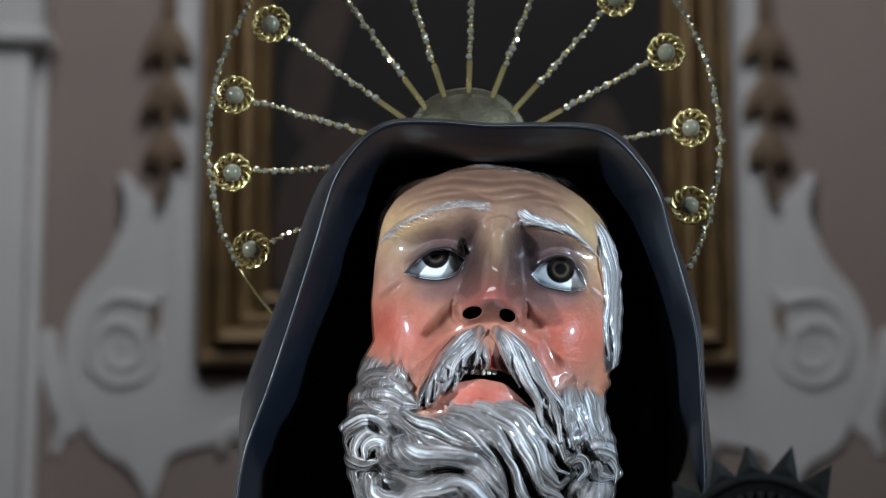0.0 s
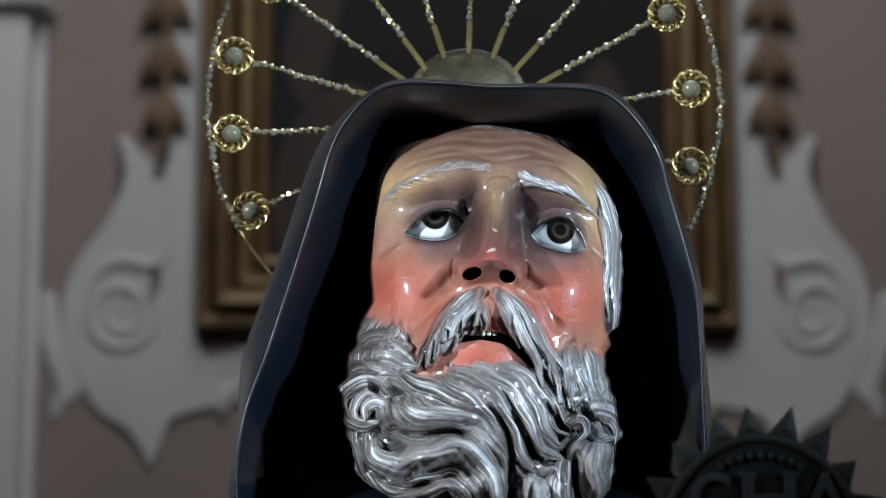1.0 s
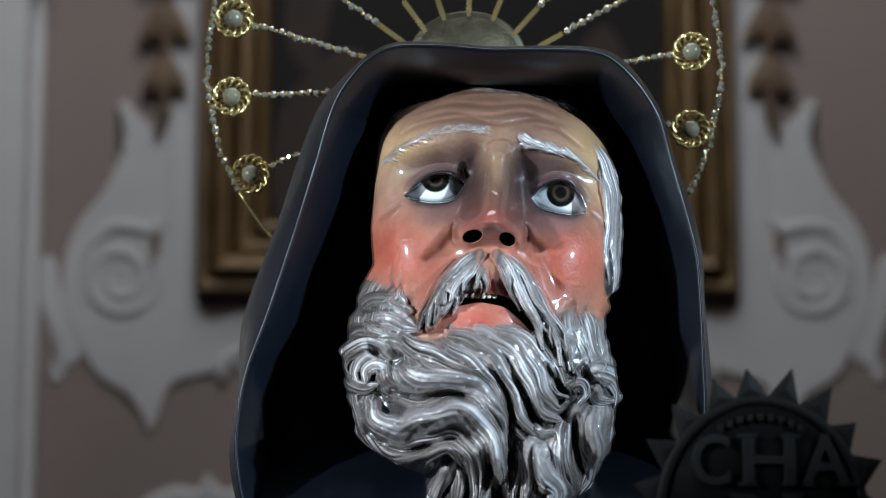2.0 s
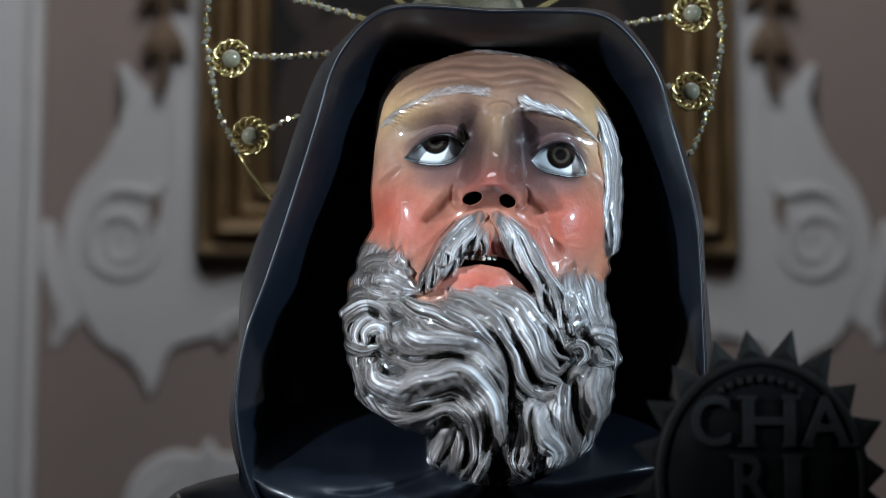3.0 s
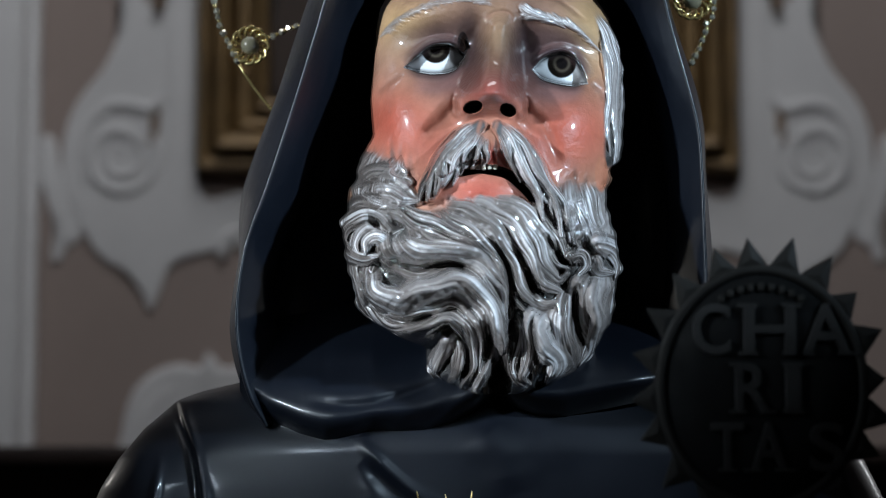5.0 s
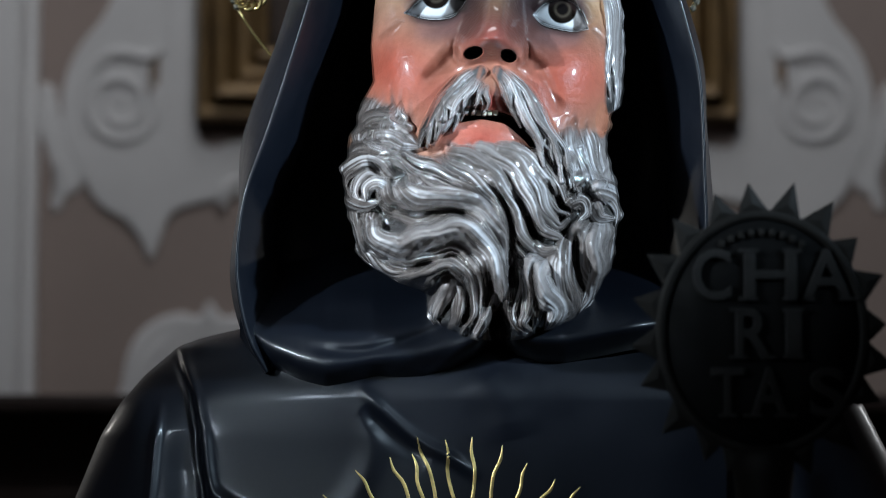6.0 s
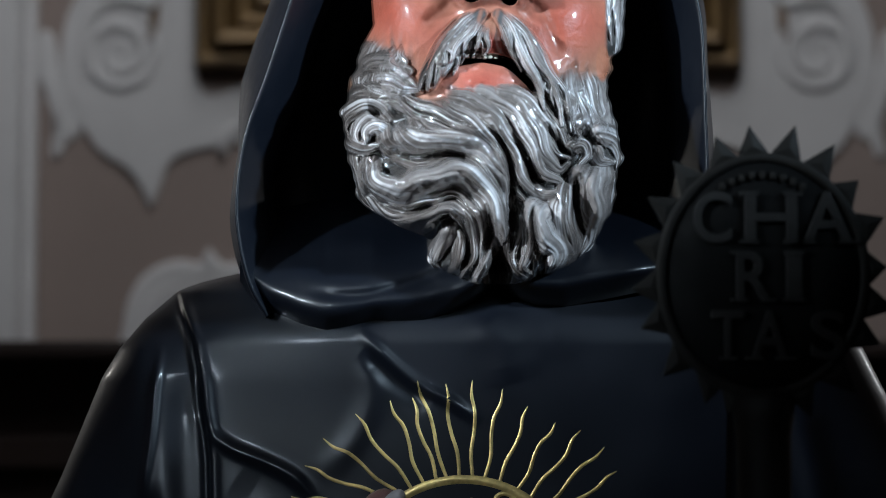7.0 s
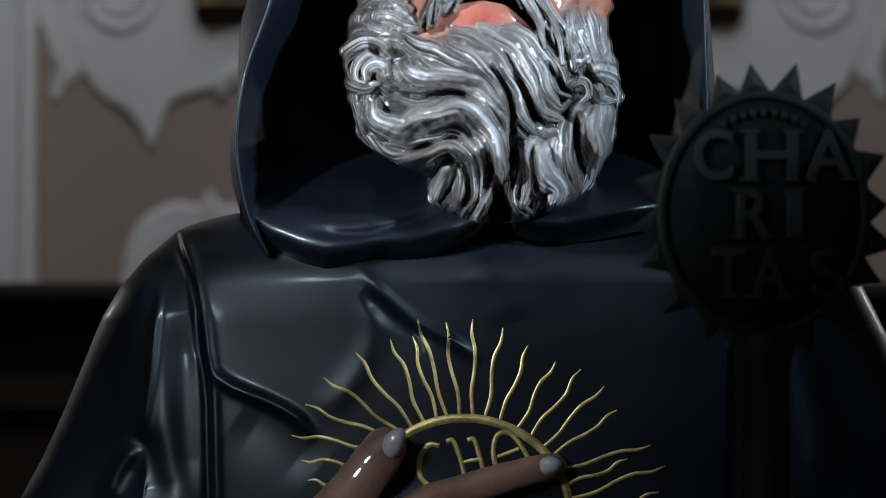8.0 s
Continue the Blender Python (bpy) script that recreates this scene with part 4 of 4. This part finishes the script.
D += step(V, 1400, 2600) * 26 * np.sin(U / 62 + 0.8 * np.sin(V / 700))
statue.sheet(carve(U, V, D), 1)
FRONT = (U, V, D)
share = (S[None, ::10] + 1) / 2
back = D[::10, :1] * (1 - share) + D[::10, -1:] * share - 220 * np.sqrt(np.clip(1 - S[None, ::10] ** 2, 0, 1))
statue.sheet(carve(U[::10, ::10], V[::10, ::10], back)[:, ::-1], 1)


def chest(u, v):
    """The robe's carved depth at (u, v), read back from its surface."""
    row = int(np.argmin(abs(ROWS_V - v)))
    return float(np.interp(u, FRONT[0][row], FRONT[2][row]))


def ribbon(pts, widths, proud=0.8, mat=2, per=7):
    """A raised gilded line laid on the robe."""
    line = spline(pts, per)
    wide = np.interp(np.linspace(0, 1, len(line)), np.linspace(0, 1, len(widths)), widths)
    way = np.gradient(line, axis=0)
    side = np.stack([-way[:, 1], way[:, 0]], 1) / (np.hypot(*way.T)[:, None] + 1e-9)
    rows = []
    for k, h in ((-1, -2.0), (-0.85, proud * 0.8), (0, proud * 1.3), (0.85, proud * 0.8), (1, -2.0)):
        q = line + side * (k * wide)[:, None]
        rows.append(carve(q[:, 0], q[:, 1], np.array([chest(a, b) + h for a, b in q])))
    statue.sheet(np.array(rows), mat)


# Gilded sunburst on the chest: oval band, wavy rays, first letters.
OV_U, OV_V, OV_A, OV_B = 820, 1268, 190, 178
ribbon([(OV_U + OV_A * math.sin(a), OV_V - OV_B * math.cos(a)) for a in np.linspace(-1.25, 1.5, 14)], (8, 9, 9, 8))
TIPS = ((513, 1120), (537, 1066), (571, 1016), (627, 973), (690, 949), (728, 944), (738, 913), (787, 919), (836, 913), (888, 928), (934, 960), (982, 988), (1028, 1003), (1069, 1032), (1092, 1076), (1153, 1138), (1112, 1164), (1178, 1175), (530, 1165), (541, 1203), (1168, 1224))
FEET = ((655, 1143), (672, 1120), (692, 1104), (722, 1100), (745, 1088), (769, 1084), (788, 1081), (811, 1079), (836, 1080), (858, 1082), (886, 1090), (918, 1103), (943, 1118), (962, 1140), (986, 1152), (1000, 1180), (1004, 1212), (1020, 1232), (640, 1176), (632, 1210), (1040, 1260))
for k, (tip, foot) in enumerate(zip(TIPS, FEET)):
    (tu, tv), (fu, fv) = tip, foot
    length = math.hypot(tu - fu, tv - fv)
    nu, nv = -(tv - fv) / length, (tu - fu) / length
    bend = (3.2 + 1.6 * rng.rand()) * (1 if k % 2 else -1)
    ribbon([(fu + (tu - fu) * f + nu * b * bend, fv + (tv - fv) * f + nv * b * bend) for f, b in ((-0.06, 0), (0.22, 0.8), (0.45, -0.6), (0.66, -1.0), (0.84, 0.6), (1, 0.2))], (3.6, 4.0, 3.8, 3.8, 3.4, 1.0), 0.4)
ribbon(((788, 1132), (800, 1131), (812, 1160), (824, 1208)), (5, 5, 5, 5))
ribbon(((826, 1130), (838, 1129), (848, 1160), (858, 1196)), (5, 5, 5, 5))
ribbon(((818, 1170), (834, 1166), (850, 1164)), (4, 4, 4))
ribbon(((880, 1192), (872, 1150), (880, 1120), (902, 1118), (925, 1145), (945, 1185)), (5, 5, 5, 5))
ribbon(((880, 1160), (900, 1152), (918, 1145)), (4, 4, 4))
ribbon(((776, 1140), (758, 1138), (742, 1160), (742, 1195), (762, 1215)), (5, 6, 6, 5))


def limb(points, radii, colour, flat=1.0):
    """A rounded digit of the carved statue along (u, v, d) points."""
    line = spline([(*p, r) for p, r in zip(points, radii)], 8)
    ring = np.linspace(0, 2 * math.pi, 28, endpoint=False)
    rows, n = [], len(line)
    way = np.gradient(line[:, :3], axis=0)
    for k, (u, v, d, r) in enumerate(line):
        end = min(1, math.sqrt(max(0.0, 1 - (1 - min(1, (n - 1 - k) / 5)) ** 2)) + 0.02)
        t = way[k] / (np.linalg.norm(way[k]) + 1e-9)
        side = np.array((-t[1], t[0], 0)) / (math.hypot(t[0], t[1]) + 1e-9)
        up = np.cross(t, side)
        crease = 1 - 0.03 * math.exp(-(((k / n) - 0.62) / 0.03) ** 2)
        q = np.array((u, v, d))[None] + r * end * crease * (np.cos(ring)[:, None] * side + flat * np.sin(ring)[:, None] * up)
        rows.append(carve(q[:, 0], q[:, 1], q[:, 2]))
    share = np.linspace(0, 1, n)[:, None, None]
    mottle = 1 + 0.12 * np.sin(9 * share + 3 * np.sin(ring)[None, :, None]) + 0.08 * np.sin(31 * share + 2 * np.cos(ring)[None, :, None])
    skin = np.array(colour) * (1 - share**3) + np.array((0.21, 0.095, 0.10)) * share**3
    statue.sheet(np.array(rows), 0, skin * mottle, wrap=True)


def nail(u, v, d, a, b, turn):
    r, th = np.meshgrid(np.linspace(0.02, 1, 8), np.linspace(0, 2 * math.pi, 29), indexing="ij")
    x, y = a * r * np.cos(th), b * r * np.sin(th) * (1 - 0.15 * np.cos(th))
    c, s = math.cos(turn), math.sin(turn)
    statue.sheet(carve(u + x * c - y * s, v + x * s + y * c, d - 0.010 * (x * x + 2.2 * y * y) - 8 * r**6)[::-1], 0, np.zeros(r.shape + (3,)) + (0.44, 0.40, 0.40))


FLESH = (0.27, 0.14, 0.09)
base = chest(680, 1180)
limb(((520, 1420, base - 10), (570, 1300, base + 40), (622, 1225, base + 55), (662, 1170, base + 52), (702, 1112, base + 40)), (74, 58, 46, 42, 37), FLESH, 0.85)
nail(695, 1136, base + 92, 31, 20, -1.05)
base = chest(900, 1200)
limb(((640, 1360, base + 30), (740, 1260, base + 45), (820, 1222, base + 40), (900, 1196, base + 36), (962, 1180, base + 30), (1004, 1172, base + 24)), (52, 40, 31, 28, 25, 20), FLESH, 0.9)
nail(974, 1176, base + 64, 20, 17, -0.2)
for dv, reach in ((62, 1010), (118, 990)):
    limb(((630, 1380 + dv, base + 20), (740, 1300 + dv, base + 42), (850, 1262 + dv * 0.8, base + 38), (reach, 1215 + dv * 0.9, base + 24)), (46, 36, 30, 22), FLESH, 0.9)
limb(((300, 1640, base - 120), (420, 1560, base - 60), (540, 1470, base - 10), (640, 1410, base + 5)), (110, 100, 92, 80), FLESH, 0.7)

figure = statue.build("statue", [PAINT, ROBE, GILT, EYE_GLASS, HAIR])
tagged(figure, "painted wooden statue, grey-bearded old friar in black hooded robe", "statue")
foot = float(min(v[:, 2].min() for v in statue.verts))
plinth = tagged(new("plinth"), "plain grey stone plinth under the statue", "plinth")
part("block", box(-0.42, 0.46, 1.02, 1.92, 0.0, foot + 0.004, 0.012), STONE, plinth, smooth=False)

# ---- the halo ----
halo = tagged(new("halo"), "gilt metal halo with crystal rays and pearl flowers behind head", "halo")
HALO_D = -235.0


def hp(u, v, d=0.0):
    return carve(u, v, HALO_D + d)


def ball(bm, place, r, seg=8):
    bmesh.ops.create_uvsphere(bm, u_segments=seg, v_segments=max(4, seg - 2), radius=r * UNIT, matrix=Matrix.Translation(Vector(place)))


bm = bmesh.new()
bmesh.ops.create_icosphere(bm, subdivisions=1, radius=1.0)
GEM = bpy.data.meshes.new("crystal")
bm.to_mesh(GEM)
bm.free()
GEM.materials.append(glass)


def chain(name, pts, parent, pitch=15.0, jitter=1.6):
    """A string of small crystals in gold mounts along a line (u, v)."""
    line = spline(pts, 6)
    run = np.r_[0, np.cumsum(np.hypot(*np.diff(line, axis=0).T))]
    n = max(2, int(run[-1] / pitch))
    gold, gems = bmesh.new(), []
    tube(gold, hp(line[:, 0], line[:, 1]), 2.1 * UNIT, 6)
    for k in range(n):
        s = run[-1] * (k + 0.5) / n
        u, v = np.interp(s, run, line[:, 0]) + rng.randn() * jitter, np.interp(s, run, line[:, 1]) + rng.randn() * jitter
        gems.append((hp(u, v, 5), 6.3 + 1.9 * rng.rand()))
        s2 = run[-1] * (k + 1) / n
        u2, v2 = np.interp(s2, run, line[:, 0]), np.interp(s2, run, line[:, 1])
        ball(gold, hp(u2, v2, 2), 4.4 + 1.2 * rng.rand(), 6)
    strand = part(name, gold, GOLD, parent)
    for place, size in gems:
        gem = new("crystal", GEM)
        gem.parent = strand
        gem.matrix_local = Matrix.LocRotScale(Vector(place), Euler(rng.rand(3) * 3), Vector((size * UNIT,) * 3))
    return strand


# Brass cap at the root of the rays.
bm = bmesh.new()
rings = []
for f, d in ((1.0, -8), (1.0, 0), (0.97, 4), (0.9, 4), (0.86, 10), (0.6, 26), (0.3, 36), (0.02, 40)):
    rings.append([bm.verts.new(Vector(p)) for p in hp(828 + 106 * f * np.cos(np.linspace(0, 2 * math.pi, 48, endpoint=False)), -82 + 84 * f * np.sin(np.linspace(0, 2 * math.pi, 48, endpoint=False)), d)])
for a, b in zip(rings, rings[1:]):
    for k in range(48):
        bm.faces.new((a[k], a[(k + 1) % 48], b[(k + 1) % 48], b[k]))
bmesh.ops.recalc_face_normals(bm, faces=bm.faces[:])
part("cap", bm, BRASS, halo, "tarnished hammered brass cap")

RC = (826, -30)
RAYS = ((-112, 413, 0), (-92.3, 418, 0), (-73.5, 432, 0), (-54.4, 431, 1), (-36, 430, 1), (-18, 428, 1), (2, 424, 1), (21.5, 418, 1), (42, 402, 1), (60.9, 411, 1), (81, 407, 0), (100.7, 406, 0))
for angle, reach, _ in RAYS:
    s, c = math.sin(radians(angle)), -math.cos(radians(angle))
    bm = bmesh.new()
    r0, r1 = 100, 208 - 22 * abs(math.cos(radians(angle)))
    ends = [(RC[0] + s * r, RC[1] + c * r) for r in (r0, r1)]
    side = (c * 5.2, -s * 5.2)
    corners = []
    for (u, v) in ends:
        for k, d in ((-1, 0), (-0.7, 5), (0.7, 5), (1, 0), (0, -4)):
            corners.append(bm.verts.new(Vector(hp(u - side[0] * k, v - side[1] * k, d))))
    for k in range(5):
        bm.faces.new((corners[k], corners[(k + 1) % 5], corners[5 + (k + 1) % 5], corners[5 + k]))
    bm.faces.new(corners[:5])
    bm.faces.new(corners[5:])
    bmesh.ops.recalc_face_normals(bm, faces=bm.faces[:])
    part("ray", bm, GOLD, halo, smooth=False)
    chain("ray_chain", [(RC[0] + s * r, RC[1] + c * r) for r in (r1, (r1 + reach - 34) / 2, reach - 34)], halo)
    # Pearl in a ring of braided gold petals.
    fu, fv = RC[0] + s * reach, RC[1] + c * reach
    bm = bmesh.new()
    ball(bm, hp(fu, fv, 8), 17.5, 18)
    pearl = part("pearl", bm, PEARL, halo, "lustrous cream pearl")
    bm = bmesh.new()
    for k in range(12):
        a0 = k * 2 * math.pi / 12 + angle
        pts = []
        for f in np.linspace(0, 1, 7):
            a, r = a0 + f * 1.05, 19 + 12 * math.sin(math.pi * f) ** 0.8 + 4 * f
            pts.append(hp(fu + r * math.cos(a), fv + r * math.sin(a), 2 + 9 * math.sin(math.pi * f) - 6 * f))
        tube(bm, np.array(pts), 3.4 * UNIT, 6)
    part("petal_ring", bm, GOLD, pearl, "twisted gold wire petals")

HU, HV, HR = 822, -68, 458
for a0, a1 in zip(range(-120, 120, 20), range(-100, 140, 20)):
    chain("rim_chain", [(HU + HR * math.sin(radians(a)), HV - HR * math.cos(radians(a))) for a in np.linspace(a0, a1, 4)], halo, 14.0, 2.2)
for sgn in (-1, 1):
    bm = bmesh.new()
    arc = [(HU + sgn * HR * math.sin(radians(a)), HV - HR * math.cos(radians(a))) for a in np.linspace(119, 141, 8)]
    line = np.array(arc)
    tube(bm, hp(line[:, 0], line[:, 1]), 3.4 * UNIT, 6)
    part("rim_wire", bm, GOLD, halo)

# ---- the staff with its pierced disc ----
staff = tagged(new("processional_staff"), "dark metal staff with rayed oval lettered disc beside the statue", "staff")
SU = 0.0003
staff.location = (0.1678, 1.2, 1.5330)


def oval(a, b, y, n=56):
    return [(a * SU * math.cos(t), y, b * SU * math.sin(t)) for t in np.arange(n) * 2 * math.pi / n]


def ringed(loops):
    bm = bmesh.new()
    rows = [[bm.verts.new(c) for c in loop] for loop in loops]
    for a, b in zip(rows, rows[1:]):
        for k in range(len(a)):
            bm.faces.new((a[k], a[(k + 1) % len(a)], b[(k + 1) % len(a)], b[k]))
    bmesh.ops.recalc_face_normals(bm, faces=bm.faces[:])
    return bm


bm = ringed([oval(176, 204, 0.004), oval(176, 204, -0.001), oval(100, 118, -0.0014), oval(0.05, 0.05, -0.0014)])
part("disc", bm, IRON_DARK, staff, "sooty black oval plate")
part("disc_rim", ringed([oval(188, 216, 0.003), oval(188, 216, -0.0015), oval(186, 214, -0.0026), oval(173, 201, -0.0026), oval(171, 199, -0.0016), oval(171, 199, 0.002)]), IRON, staff)
for k in range(20):
    a = radians(13.4 + 18 * k + rng.randn() * 1.3)
    half = radians(8.9)
    tip = (232 + 5 * rng.randn(), 266 + 5 * rng.randn())
    bm = bmesh.new()
    flat_pts = [(184 * math.sin(a - half), 212 * math.cos(a - half)), (tip[0] * math.sin(a + 0.03 * rng.randn()), tip[1] * math.cos(a)), (184 * math.sin(a + half), 212 * math.cos(a + half))]
    front = [bm.verts.new((x * SU, -0.0012, z * SU)) for x, z in flat_pts]
    rear = [bm.verts.new((x * SU, 0.0014, z * SU)) for x, z in flat_pts]
    crown = bm.verts.new((sum(x for x, _ in flat_pts) / 3 * SU, -0.0026, sum(z for _, z in flat_pts) / 3 * SU))
    for i in range(3):
        j = (i + 1) % 3
        bm.faces.new((front[i], front[j], crown))
        bm.faces.new((front[i], rear[i], rear[j], front[j]))
    bm.faces.new(rear)
    bmesh.ops.recalc_face_normals(bm, faces=bm.faces[:])
    part("ray", bm, IRON, staff, smooth=False)


# Slab feet of the letters: place across and up in the letter's box, half width.
SERIFS = {
    "H": ((0.08, 0.03, 17), (0.08, 0.97, 17), (0.92, 0.03, 17), (0.92, 0.97, 17)),
    "A": ((0.06, 0.03, 16), (0.94, 0.03, 18)),
    "R": ((0.08, 0.03, 15), (0.04, 0.97, 12), (0.94, 0.03, 12)),
    "I": ((0.5, 0.03, 18), (0.5, 0.97, 18)),
    "T": ((0.5, 0.03, 15),),
}


def letter(char, x0, x1, top, low):
    """A raised letter filling the given box on the disc."""
    curve = bpy.data.curves.new("letter", "FONT")
    curve.body, curve.extrude, curve.bevel_depth = char, 0.06, 0.015
    made = new("letter", curve)
    mesh = bpy.data.meshes.new_from_object(made.evaluated_get(bpy.context.evaluated_depsgraph_get()))
    bpy.data.objects.remove(made)
    bpy.data.curves.remove(curve)
    bm = bmesh.new()
    bm.from_mesh(mesh)
    bpy.data.meshes.remove(mesh)
    xs, ys = [v.co.x for v in bm.verts], [v.co.y for v in bm.verts]
    for v in bm.verts:
        fx, fy = (v.co.x - min(xs)) / (max(xs) - min(xs)), (v.co.y - min(ys)) / (max(ys) - min(ys))
        v.co = ((x0 + (x1 - x0) * fx) * SU, -0.0028 - v.co.z * 0.02, (low + (top - low) * fy) * SU)
    wide, tall = x1 - x0, top - low
    for fx, fz, half in SERIFS.get(char, ()):
        cx, cz = x0 + wide * fx, low + tall * fz
        bmesh.ops.create_cube(bm, size=1, matrix=Matrix.Translation((cx * SU, -0.0035, cz * SU)) @ Matrix.Diagonal((2 * half * SU, 0.0028, 6 * SU, 1)))
    bmesh.ops.recalc_face_normals(bm, faces=bm.faces[:])
    return part("letter", bm, IRON_LETTER, staff, "raised metal letter " + char, smooth=False)


for char, x0, x1, top, low in (("C", -122, -55, 146, 56), ("H", -32, 60, 146, 56), ("A", 70, 156, 146, 56), ("R", -48, 14, 42, -46), ("I", 40, 68, 42, -46), ("T", -92, -34, -62, -148), ("A", -22, 42, -62, -148), ("S", 82, 142, -62, -148)):
    letter(char, x0, x1, top, low)
for k in range(9):
    a = radians(-28 + 7 * k)
    part("star", box(150 * SU * math.sin(a) - 0.0016, 150 * SU * math.sin(a) + 0.0016, -0.0035, -0.001, 176 * SU * math.cos(a) - 0.002, 176 * SU * math.cos(a) + 0.002, 0.0006), IRON, staff)
bm = bmesh.new()
tube(bm, np.array([(0.0, 0.0, z) for z in (-0.060, -0.066, -0.075, -0.085, -0.30, foot + 0.004 - 1.5330)]), [0.012, 0.0165, 0.016, 0.0145, 0.0145, 0.0145], 20)
part("pole", bm, IRON, staff)
